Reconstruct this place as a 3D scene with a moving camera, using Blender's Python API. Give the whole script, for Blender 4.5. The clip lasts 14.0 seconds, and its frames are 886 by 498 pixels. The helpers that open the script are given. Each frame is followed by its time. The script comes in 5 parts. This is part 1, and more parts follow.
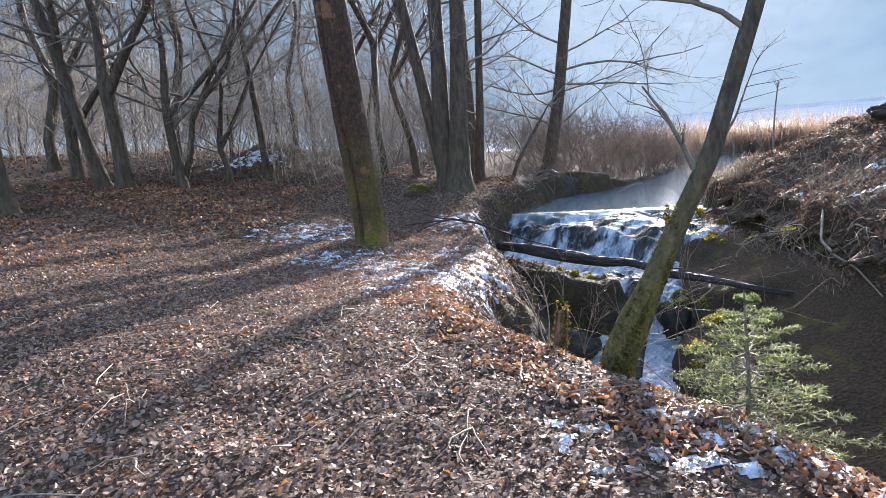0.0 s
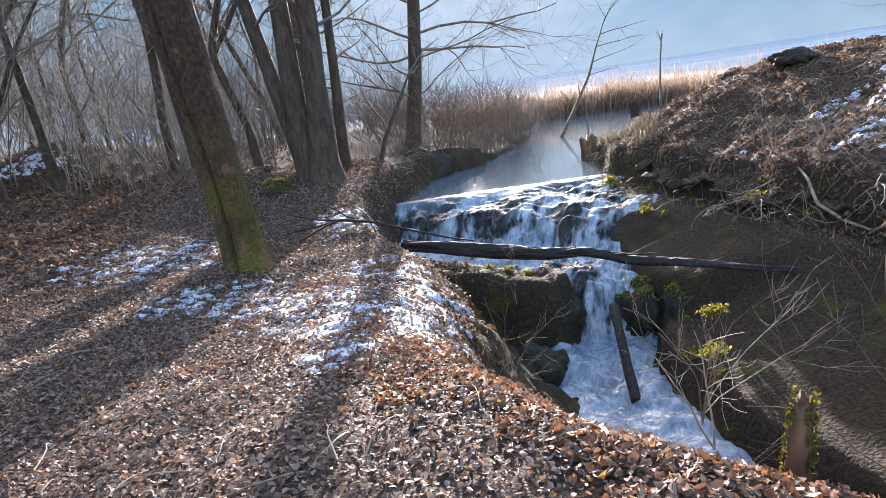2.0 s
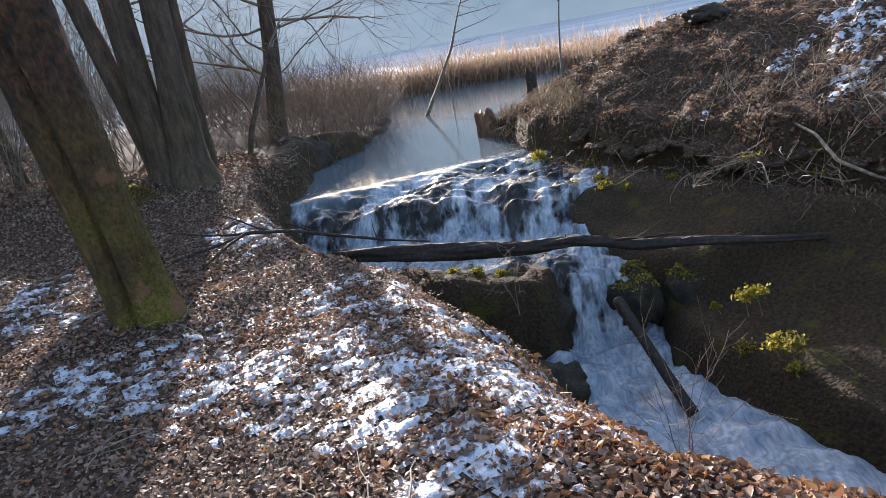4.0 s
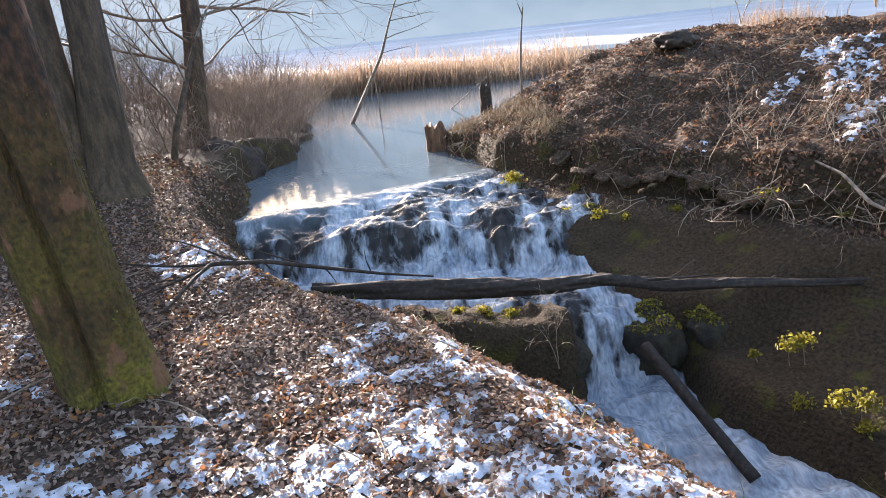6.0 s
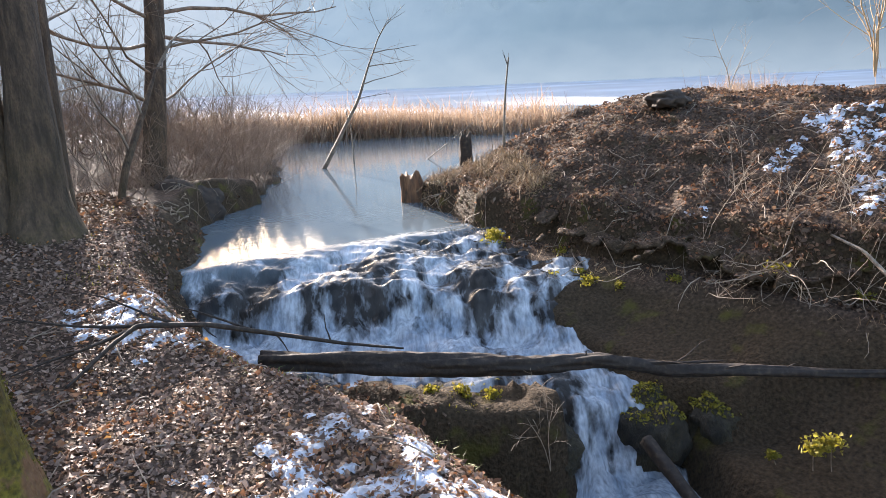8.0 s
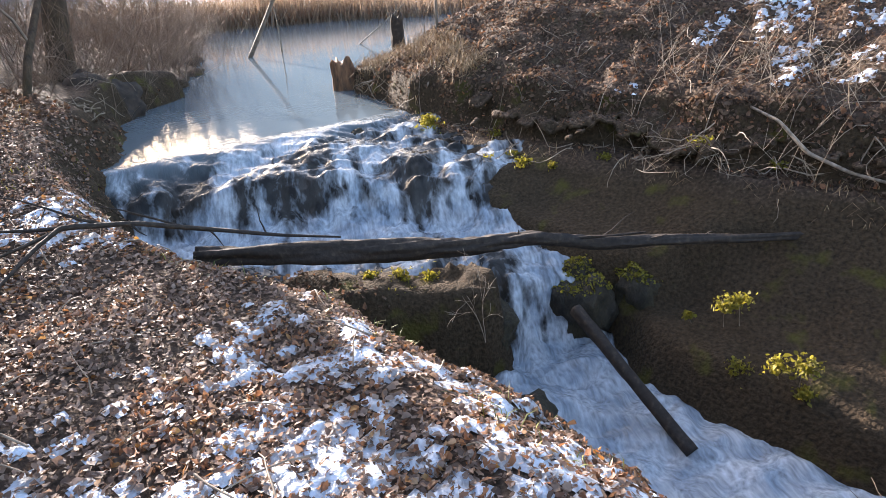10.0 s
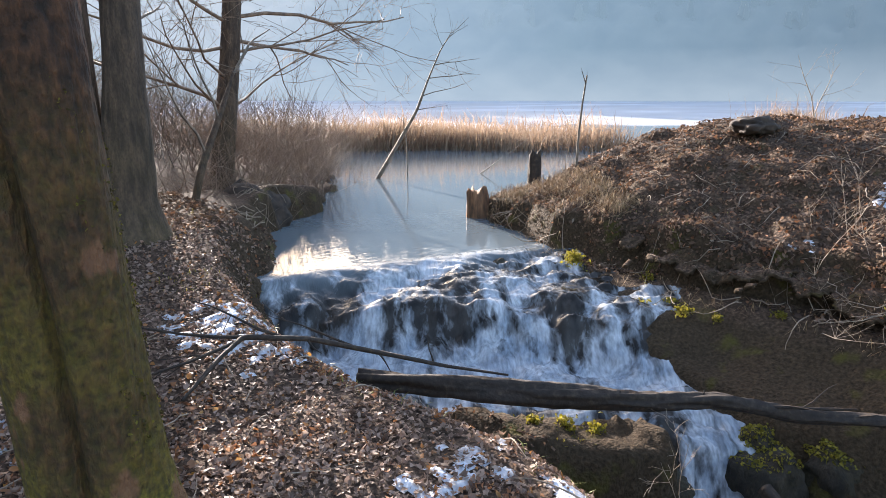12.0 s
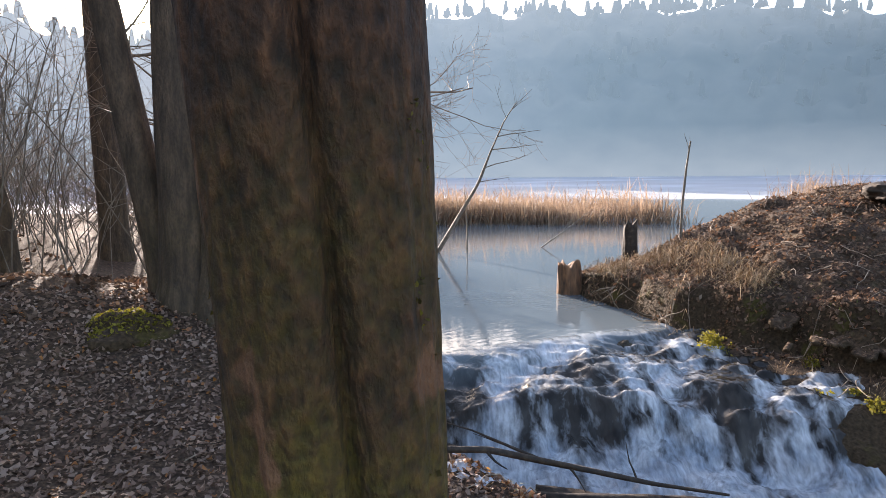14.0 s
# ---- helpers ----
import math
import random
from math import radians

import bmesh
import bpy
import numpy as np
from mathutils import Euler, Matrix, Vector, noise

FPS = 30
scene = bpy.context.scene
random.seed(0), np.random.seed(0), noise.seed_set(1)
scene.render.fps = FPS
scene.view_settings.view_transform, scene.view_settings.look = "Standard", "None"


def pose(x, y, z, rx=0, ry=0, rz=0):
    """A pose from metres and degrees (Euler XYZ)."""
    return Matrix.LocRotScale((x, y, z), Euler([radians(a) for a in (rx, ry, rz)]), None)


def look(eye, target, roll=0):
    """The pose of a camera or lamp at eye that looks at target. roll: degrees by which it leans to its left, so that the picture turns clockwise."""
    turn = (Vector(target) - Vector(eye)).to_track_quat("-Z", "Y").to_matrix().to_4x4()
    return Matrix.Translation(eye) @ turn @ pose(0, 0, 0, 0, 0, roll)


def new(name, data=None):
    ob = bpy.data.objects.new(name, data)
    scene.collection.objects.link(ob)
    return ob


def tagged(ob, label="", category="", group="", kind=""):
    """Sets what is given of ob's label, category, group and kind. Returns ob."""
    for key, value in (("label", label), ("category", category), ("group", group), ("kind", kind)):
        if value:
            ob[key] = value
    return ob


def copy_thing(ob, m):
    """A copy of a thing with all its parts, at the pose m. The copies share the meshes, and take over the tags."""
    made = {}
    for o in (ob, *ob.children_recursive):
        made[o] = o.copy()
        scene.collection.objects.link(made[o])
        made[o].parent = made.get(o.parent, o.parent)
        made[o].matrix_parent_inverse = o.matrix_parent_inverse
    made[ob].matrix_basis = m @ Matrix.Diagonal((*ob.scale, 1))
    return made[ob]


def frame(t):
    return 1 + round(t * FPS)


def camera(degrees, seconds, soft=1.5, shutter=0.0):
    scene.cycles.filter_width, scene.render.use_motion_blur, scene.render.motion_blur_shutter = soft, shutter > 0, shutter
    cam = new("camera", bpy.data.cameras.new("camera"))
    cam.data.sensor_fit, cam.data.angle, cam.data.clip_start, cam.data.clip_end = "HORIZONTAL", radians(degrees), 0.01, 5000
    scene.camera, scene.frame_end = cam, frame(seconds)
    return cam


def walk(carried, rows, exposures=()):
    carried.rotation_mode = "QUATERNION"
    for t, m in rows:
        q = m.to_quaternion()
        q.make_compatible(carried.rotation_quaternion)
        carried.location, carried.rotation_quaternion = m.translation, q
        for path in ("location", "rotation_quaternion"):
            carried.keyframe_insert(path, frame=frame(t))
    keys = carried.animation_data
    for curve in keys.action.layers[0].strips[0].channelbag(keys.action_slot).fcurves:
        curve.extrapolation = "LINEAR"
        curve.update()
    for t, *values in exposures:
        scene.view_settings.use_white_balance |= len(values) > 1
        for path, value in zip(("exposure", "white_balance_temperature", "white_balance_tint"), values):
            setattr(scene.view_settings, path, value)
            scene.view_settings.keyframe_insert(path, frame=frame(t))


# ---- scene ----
cam = camera(70.3, 14.0, soft=0.85)
PATH = [
    (0, (0.217, 0.178, 1.584), (0.157, 2.146, 1.229), -4.9),
    (0.5, (-0.024, 0.725, 1.606), (-0.015, 2.672, 1.151), -4.8),
    (1, (-0.26, 1.232, 1.624), (0.007, 3.148, 1.116), -7.7),
    (1.5, (-0.466, 1.815, 1.643), (-0.102, 3.721, 1.158), -7.9),
    (2, (-0.696, 2.293, 1.629), (-0.203, 4.17, 1.147), -8.5),
    (2.5, (-0.905, 2.812, 1.629), (-0.268, 4.628, 1.085), -9.6),
    (3, (-1.106, 3.294, 1.631), (-0.35, 5.051, 1.046), -5.8),
    (3.5, (-1.266, 3.755, 1.657), (-0.376, 5.432, 1.029), -6.8),
    (3.7, (-1.316, 3.946, 1.618), (-0.384, 5.606, 1.003), -8.9),
    (5.8, (-1.672, 5.439, 1.746), (-0.422, 6.87, 1.121), -6.7),
    (6, (-1.704, 5.541, 1.747), (-0.421, 6.935, 1.105), -5.8),
    (6.5, (-1.528, 5.865, 1.699), (-0.2, 7.254, 1.145), -6.2),
    (7, (-1.458, 5.929, 1.727), (-0.168, 7.39, 1.281), -5.5),
    (7.5, (-1.382, 6.007, 1.728), (-0.022, 7.421, 1.337), -3.7),
    (8, (-1.254, 6.071, 1.655), (0.136, 7.42, 1.157), -2.4),
    (8.5, (-1.163, 6.013, 1.639), (0.21, 7.326, 1.014), -5.2),
    (8.7, (-1.133, 5.96, 1.624), (0.232, 7.251, 0.938), -5.5),
    (10.8, (-1.393, 6.078, 1.637), (0.033, 7.207, 0.806), -2.7),
    (11, (-1.442, 6.152, 1.658), (-0.013, 7.329, 0.901), -3.1),
    (11.5, (-1.552, 6.37, 1.686), (-0.182, 7.703, 1.099), -2.7),
    (12, (-1.539, 6.63, 1.678), (-0.194, 8.037, 1.22), 0.1),
    (12.5, (-1.592, 6.924, 1.671), (-0.302, 8.414, 1.332), 0.9),
    (13, (-1.708, 7.115, 1.689), (-0.428, 8.627, 1.414), -1.1),
    (13.5, (-1.747, 7.469, 1.597), (-0.43, 8.942, 1.292), 0.2),
    (14, (-1.77, 7.833, 1.57), (-0.432, 9.303, 1.347), -0.4),
]
walk(cam, [(t, look(eye, target, roll)) for t, eye, target, roll in PATH],
     [(0, 2.12, 5900, 15), (1.5, 1.98, 5900, 15), (2, 2.1, 5950, 15), (2.5, 1.92, 5950, 15), (3, 1.6, 5950, 15), (3.7, 1.55, 6050, 15), (6, 2.17, 6500, 18), (7.5, 2.12, 6500, 17), (8.7, 2.12, 6550, 17),
      (11, 2.2, 6400, 18), (11.7, 2.12, 6550, 17), (12.5, 1.93, 6550, 16), (13.5, 1.72, 6450, 19), (14, 1.88, 6800, 20)])

# ---- light ----
SUN_AZ, SUN_EL = radians(18.5), radians(13.5)
world = bpy.data.worlds.new("sky")
scene.world = world
world.use_nodes = True
wn = world.node_tree
sky = wn.nodes.new("ShaderNodeTexSky")
sky.sky_type, sky.sun_disc = "NISHITA", False
sky.sun_elevation, sky.sun_rotation = SUN_EL, SUN_AZ
sky.air_density, sky.dust_density, sky.ozone_density = 1.0, 2.0, 1.0
wn.links.new(sky.outputs[0], wn.nodes["Background"].inputs[0])
wn.nodes["Background"].inputs[1].default_value = 0.155
sun = new("sun", bpy.data.lights.new("sun", "SUN"))
sun.data.energy, sun.data.angle, sun.data.color = 5.0, radians(0.6), (1.0, 0.91, 0.79)
sun_way = Vector((math.sin(SUN_AZ) * math.cos(SUN_EL), math.cos(SUN_AZ) * math.cos(SUN_EL), math.sin(SUN_EL)))
sun.matrix_world = look(sun_way * 60, (0, 0, 0))


# ---- noise and terrain ----
def lattice(ix, iy, seed):
    h = (ix.astype(np.int64) * 374761393 + iy.astype(np.int64) * 668265263 + seed * 1442695041) & 0xFFFFFFFF
    h = ((h ^ (h >> 13)) * 1274126177) & 0xFFFFFFFF
    return ((h ^ (h >> 16)) & 0xFFFF) / 65535.0


def vnoise(x, y, seed=0):
    ix, iy = np.floor(x), np.floor(y)
    fx, fy = x - ix, y - iy
    fx, fy = fx * fx * (3 - 2 * fx), fy * fy * (3 - 2 * fy)
    a, b = lattice(ix, iy, seed), lattice(ix + 1, iy, seed)
    c, d = lattice(ix, iy + 1, seed), lattice(ix + 1, iy + 1, seed)
    return (a + (b - a) * fx) * (1 - fy) + (c + (d - c) * fx) * fy - 0.5


def fbm(x, y, octaves=4, seed=0):
    x, y = np.broadcast_arrays(np.asarray(x, float), np.asarray(y, float))
    total, amp = np.zeros_like(x), 1.0
    for k in range(octaves):
        total += amp * vnoise(x * 2 ** k + 17.3 * k, y * 2 ** k - 9.1 * k, seed + k)
        amp *= 0.5
    return total


def smooth(e0, e1, v):
    t = np.clip((v - e0) / (e1 - e0), 0, 1)
    return t * t * (3 - 2 * t)


def side(x, y, line):
    """Signed distance to a polyline: positive on its right."""
    best, sign = np.full(np.shape(x), 1e9), np.ones(np.shape(x))
    for (ax, ay), (bx, by) in zip(line, line[1:]):
        dx, dy = bx - ax, by - ay
        t = np.clip(((x - ax) * dx + (y - ay) * dy) / (dx * dx + dy * dy), 0, 1)
        px, py = x - ax - t * dx, y - ay - t * dy
        d = np.hypot(px, py)
        cross = dx * (y - ay) - dy * (x - ax)
        near = d < best
        best = np.where(near, d, best)
        sign = np.where(near, np.where(cross < 0, 1.0, -1.0), sign)
    return best * sign


# crest of the path's bank (gully on its right) and rim of the far bank (mound on its right)
CREST = [(3.4, -12), (2.6, -3), (1.9, 1.2), (1.35, 2.4), (0.8, 3.35), (0.25, 4.4), (0.03, 5.4), (0.12, 6.4), (0.42, 7.4), (0.66, 8.4),
         (0.48, 9.4), (0.42, 10.4), (0.6, 11.5), (0.9, 12.3), (1.6, 13.0), (2.4, 14.0), (3.3, 14.9), (5.1, 16.7), (6.8, 19.4), (7.9, 22.5), (7.5, 27), (-2, 38), (-30, 62), (-200, 120)]
RIM = [(5.5, -12), (4.6, -3), (4.1, 1), (3.9, 4), (3.85, 6.5), (4.0, 8), (4.1, 9.3), (4.05, 10.3), (4.35, 11.3), (4.8, 12.4), (5.25, 13.15),
       (6.3, 13.4), (9, 13.0), (14, 11), (30, 4), (80, -10), (300, -60)]
FOOT = [(4.6, -12), (3.7, -3), (2.8, 1), (2.2, 4), (2.15, 5.9), (2.3, 6.6), (2.5, 7.3), (2.9, 7.8), (3.06, 8.4), (3.1, 9.0), (3.24, 9.45), (3.52, 9.9), (3.72, 10.3), (4.0, 10.8), (4.25, 11.3),
        (4.7, 12.4), (5.15, 13.2), (6.3, 13.5), (9, 13.1), (14, 11.1), (30, 4.1), (80, -9.9), (300, -59.9)]


# front of the reed bed across the pond, from west to east
FRONT = [(-2, 44), (6, 30), (9.3, 24.9), (12, 23.9), (14, 22.6), (15.3, 20.4), (18.4, 17.8), (22, 19), (40, 36), (90, 70), (300, 120)]


def run(x, y):
    """Way along the stream at the pond's lip, growing upstream."""
    return y + 0.32 * (x - 2.0)


def ledge(x, y):
    """Way along the stream across its two rock ledges, which lie askew."""
    return y + 1.15 * (x - 2.0)


def flow(x, y):
    """Level of the water from the pond's lip down over both ledges."""
    q = ledge(x, y) + 0.30 * fbm(x * 1.9, y * 1.9, 2, 51) + 0.14 * fbm(x * 7, y * 7, 2, 57)
    z = np.interp(q, [4, 8.5, 8.66, 8.85, 9.15, 10.2, 10.38, 10.55, 10.85, 11.1, 11.9, 13.2], [-1.3, -1.24, -1.14, -0.74, -0.64, -0.57, -0.53, -0.43, -0.24, -0.17, -0.09, -0.04])
    return z * (1 - smooth(11.45, 11.9, run(x, y)))


def bed(x, y):
    """Rock bed of the stream and bottom of the pond."""
    s = run(x, y)
    return flow(x, y) - 0.13 - 0.6 * smooth(12.0, 14.2, s) + 0.08 * fbm(x * 2.2, y * 2.2, 3, 5) * smooth(12.3, 11.4, s)


def ground(x, y):
    x, y = np.asarray(x, float), np.asarray(y, float)
    c, r, f = side(x, y, CREST), side(x, y, RIM), side(x, y, FOOT)
    c = c + 0.45 * fbm(x * 1.4, y * 1.4, 3, 33) * smooth(12.7, 13.5, y) * (y < 40)
    left = np.interp(y, [-8, 3, 4.5, 6, 8, 9.4, 11, 12.5, 14.5, 20, 60], [0.5, 0.42, 0.38, 0.22, 0.06, 0.08, 0.26, 0.46, 0.52, 0.7, 0.9])
    far_left = 0.45 + 0.09 * np.clip(-x - 2, 0, 14) + 0.04 * np.clip(y - 9, 0, 10)
    w = smooth(-1.0, -4.5, x)
    left = left * (1 - w) + far_left * w
    left += 0.75 * np.exp(-((x + 4.6) ** 2 / 1.6 + (y - 17.5) ** 2 / 2.0)) + 0.42 * np.exp(-((x + 1.3) ** 2 / 2.2 + (y - 13.3) ** 2 / 0.9))
    left += 0.1 * np.exp(-((x + 1.1) ** 2 + (y - 8.8) ** 2) / 0.7)
    left += 0.12 * fbm(x * 0.5, y * 0.5, 3, 2) * smooth(0, 3, -c) + 0.03 * fbm(x * 2.5, y * 2.5, 3, 3) + 0.012 * fbm(x * 9, y * 9, 2, 31)
    left *= 1 - 0.85 * smooth(14.6, 16.2, y) * smooth(-4.5, -0.6, c) * (c > -6)
    b = bed(x, y)
    steep = np.interp(y, [2, 5, 7, 9, 11, 13], [1.6, 1.55, 1.5, 0.9, 0.6, 0.55])
    fall = smooth(-0.12, 1.0, c / steep) ** 0.9
    z = left + (b - left) * fall + 0.30 * fbm(x * 3.3, y * 3.3, 4, 15) * np.sin(np.pi * np.clip(fall, 0, 1)) + 0.09 * fbm(x * 11, y * 11, 3, 16) * smooth(0.05, 0.4, fall) * (y < 20)
    # rock shelf under the log
    t = np.clip(((x - 0.8) * 1.25 - (y - 9.48) * 0.95) / (1.25 ** 2 + 0.95 ** 2), 0, 1)
    d = np.hypot(x - 0.8 - 1.25 * t, y - 9.48 + 0.95 * t) + 0.12 * fbm(x * 4, y * 4, 3, 17)
    z = np.maximum(z, -0.38 - 0.14 * t + 0.12 * fbm(x * 5, y * 5, 3, 18) - 1.1 * smooth(0.24, 0.44, d) - 3 * smooth(0.5, 0.7, d))
    # far bank: slope from the foot, a step at the rim, then the mound
    mound = 0.14 + 1.22 * smooth(-0.35, 1.0, r / 3.4) ** 1.1 - 0.25 * smooth(5, 14, r) + 0.14 * fbm(x * 1.6, y * 1.6, 4, 9) + 0.07 * fbm(x * 6, y * 6, 3, 19)
    mound *= np.interp(y, [8.8, 9.5, 10.0, 10.6, 11.4, 11.8, 12.2, 13.3, 15], [1, 1.03, 1.07, 1.07, 1.0, 0.92, 0.78, 0.5, 0.5])
    up = np.clip(f / np.maximum(f - r, 0.05), 0, 1)
    wall = b + (np.minimum(-0.06, mound) - b) * (0.34 * smooth(0, 0.16, up) + 0.66 * up ** 2.4) + 0.05 * fbm(x * 2.6, y * 2.6, 4, 14) * np.sin(np.pi * up)
    step = smooth(0.1, 0.3, r + 0.3 * fbm(x * 1.5, y * 1.5, 3, 12))
    z = np.where(f > 0, wall * (1 - step) + mound * step, z)
    # marsh beyond the pond
    dist = np.hypot(x - 2, y - 8)
    marsh = smooth(-0.3, 1.6, -side(x, y, FRONT) + 0.8 * fbm(x * 0.4, y * 0.4, 2, 41)) * (c > 0) * (f < 0.02)
    marsh = np.maximum(marsh, smooth(40, 46, dist) * (c > 0) * (f < 0.02))
    return z * (1 - marsh) + (0.1 + 0.012 * np.clip(dist - 50, 0, 150)) * marsh


def axis(a, b, step, reach):
    mid = list(np.arange(a, b, step))
    lo, hi, s = [a], [mid[-1]], step
    while hi[-1] < reach:
        s *= 1.12
        hi.append(hi[-1] + s), lo.append(lo[-1] - s)
    return np.array(lo[:0:-1] + mid + hi[1:])


def grid_mesh(name, X, Y, Z, keep=None):
    n, m = X.shape
    idx = np.arange(n * m).reshape(n, m)
    q = np.stack([idx[:-1, :-1], idx[:-1, 1:], idx[1:, 1:], idx[1:, :-1]], -1).reshape(-1, 4)
    if keep is not None:
        k = keep[:-1, :-1] | keep[1:, :-1] | keep[:-1, 1:] | keep[1:, 1:]
        q = q[k.reshape(-1)]
    used, inv = np.unique(q, return_inverse=True)
    verts = np.stack([X, Y, Z], -1).reshape(-1, 3)[used]
    return raw_mesh(name, verts, inv.reshape(-1, 4)), used


def raw_mesh(name, verts, faces, smooth_shade=True):
    """A mesh from arrays: verts (n, 3), faces (m, k)."""
    me = bpy.data.meshes.new(name)
    faces = np.asarray(faces)
    k = faces.shape[1]
    me.vertices.add(len(verts)), me.loops.add(faces.size), me.polygons.add(len(faces))
    me.vertices.foreach_set("co", np.asarray(verts, np.float32).reshape(-1))
    me.loops.foreach_set("vertex_index", faces.reshape(-1).astype(np.int32))
    me.polygons.foreach_set("loop_start", np.arange(0, faces.size, k, dtype=np.int32))
    me.polygons.foreach_set("use_smooth", np.full(len(faces), smooth_shade))
    me.update(calc_edges=True)
    return me


def tube(path, radii, sides=8):
    """Verts and quads of a tapered tube along path."""
    path, radii = np.asarray(path, float), np.asarray(radii, float)
    t = np.gradient(path, axis=0)
    t /= np.linalg.norm(t, axis=1, keepdims=True) + 1e-9
    ref = np.array([0.0, 0.0, 1.0]) if abs(t[0, 2]) < 0.8 else np.array([0.0, 1.0, 0.0])
    u = np.cross(t, ref)
    u /= np.linalg.norm(u, axis=1, keepdims=True) + 1e-9
    v = np.cross(t, u)
    a = np.linspace(0, 2 * np.pi, sides, endpoint=False)
    ring = u[:, None] * np.cos(a)[None, :, None] + v[:, None] * np.sin(a)[None, :, None]
    verts = (path[:, None] + ring * radii[:, None, None]).reshape(-1, 3)
    n = len(path)
    i, j = np.meshgrid(np.arange(n - 1), np.arange(sides), indexing="ij")
    k = (j + 1) % sides
    faces = np.stack([i * sides + j, i * sides + k, (i + 1) * sides + k, (i + 1) * sides + j], -1).reshape(-1, 4)
    return verts, faces


def merge(pieces):
    vs, fs, off = [], [], 0
    for v, f in pieces:
        vs.append(v), fs.append(f + off)
        off += len(v)
    return np.concatenate(vs), np.concatenate(fs)


# ---- materials ----
def material(name):
    m = bpy.data.materials.new(name)
    m.use_nodes = True
    nt = m.node_tree
    return m, nt, nt.nodes["Principled BSDF"]


def node(nt, kind, **sets):
    n = nt.nodes.new(kind)
    for key, value in sets.items():
        n.inputs[key.replace("_", " ")].default_value = value
    return n


def ramp(nt, source, stops):
    n = nt.nodes.new("ShaderNodeValToRGB")
    e = n.color_ramp.elements
    while len(e) < len(stops):
        e.new(0.5)
    for el, (pos, col) in zip(e, stops):
        el.position, el.color = pos, (*col, 1)
    nt.links.new(source, n.inputs[0])
    return n.outputs[0]


def grain(nt, scale, detail=4, coords="Object", stretch=(1, 1, 1)):
    tc, mp = nt.nodes.new("ShaderNodeTexCoord"), nt.nodes.new("ShaderNodeMapping")
    mp.inputs["Scale"].default_value = stretch
    n = node(nt, "ShaderNodeTexNoise", Scale=scale, Detail=detail)
    nt.links.new(tc.outputs[coords], mp.inputs[0])
    nt.links.new(mp.outputs[0], n.inputs["Vector"])
    return n.outputs["Fac"]


def blend(nt, fac, a, b):
    n = nt.nodes.new("ShaderNodeMix")
    n.data_type = "RGBA"
    for sock, v in ((n.inputs[0], fac), (n.inputs[6], a), (n.inputs[7], b)):
        if isinstance(v, (float, int)):
            sock.default_value = v
        elif isinstance(v, tuple):
            sock.default_value = (*v, 1)
        else:
            nt.links.new(v, sock)
    return n.outputs[2]


def calc(nt, op, a, b=0.0):
    n = nt.nodes.new("ShaderNodeMath")
    n.operation, n.use_clamp = op, op in ("MULTIPLY", "ADD", "SUBTRACT")
    for sock, v in ((n.inputs[0], a), (n.inputs[1], b)):
        if isinstance(v, (float, int)):
            sock.default_value = v
        else:
            nt.links.new(v, sock)
    return n.outputs[0]


def bump(nt, b, height, strength=0.5, distance=0.02):
    n = node(nt, "ShaderNodeBump", Strength=strength, Distance=distance)
    nt.links.new(height, n.inputs["Height"])
    nt.links.new(n.outputs[0], b.inputs["Normal"])


def soil_material():
    m, nt, b = material("leafy_soil")
    fine, broad = grain(nt, 38, 6), grain(nt, 2.2, 4)
    col = blend(nt, broad, ramp(nt, fine, [(0.3, (0.035, 0.024, 0.017)), (0.52, (0.10, 0.068, 0.045)), (0.75, (0.24, 0.175, 0.125))]),
                ramp(nt, fine, [(0.3, (0.025, 0.018, 0.014)), (0.6, (0.085, 0.05, 0.034)), (0.8, (0.19, 0.12, 0.08))]))
    moss = ramp(nt, grain(nt, 3.1, 6), [(0.58, (0, 0, 0)), (0.68, (1, 1, 1))])
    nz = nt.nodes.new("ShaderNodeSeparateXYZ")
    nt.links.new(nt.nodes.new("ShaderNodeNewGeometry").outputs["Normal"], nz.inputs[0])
    # steep and low ground darker: wet mud, plus the bank's shade put into colour
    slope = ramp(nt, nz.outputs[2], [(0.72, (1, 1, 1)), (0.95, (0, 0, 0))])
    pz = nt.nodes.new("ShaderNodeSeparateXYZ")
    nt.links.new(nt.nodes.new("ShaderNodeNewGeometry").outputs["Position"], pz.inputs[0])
    wet_shade = ramp(nt, calc(nt, "ADD", pz.outputs[2], 1.0), [(0.78, (1, 1, 1)), (0.95, (0, 0, 0))])
    col = blend(nt, calc(nt, "MAXIMUM", calc(nt, "MULTIPLY", slope, 0.95), wet_shade), col, blend(nt, calc(nt, "MULTIPLY", moss, 0.7), ramp(nt, fine, [(0.3, (0.025, 0.017, 0.009)), (0.75, (0.085, 0.056, 0.031))]), (0.085, 0.076, 0.013)))
    nt.links.new(col, b.inputs["Base Color"])
    b.inputs["Roughness"].default_value = 0.88
    b.inputs["Specular IOR Level"].default_value = 0.2
    bump(nt, b, fine, 0.9, 0.03)
    return m


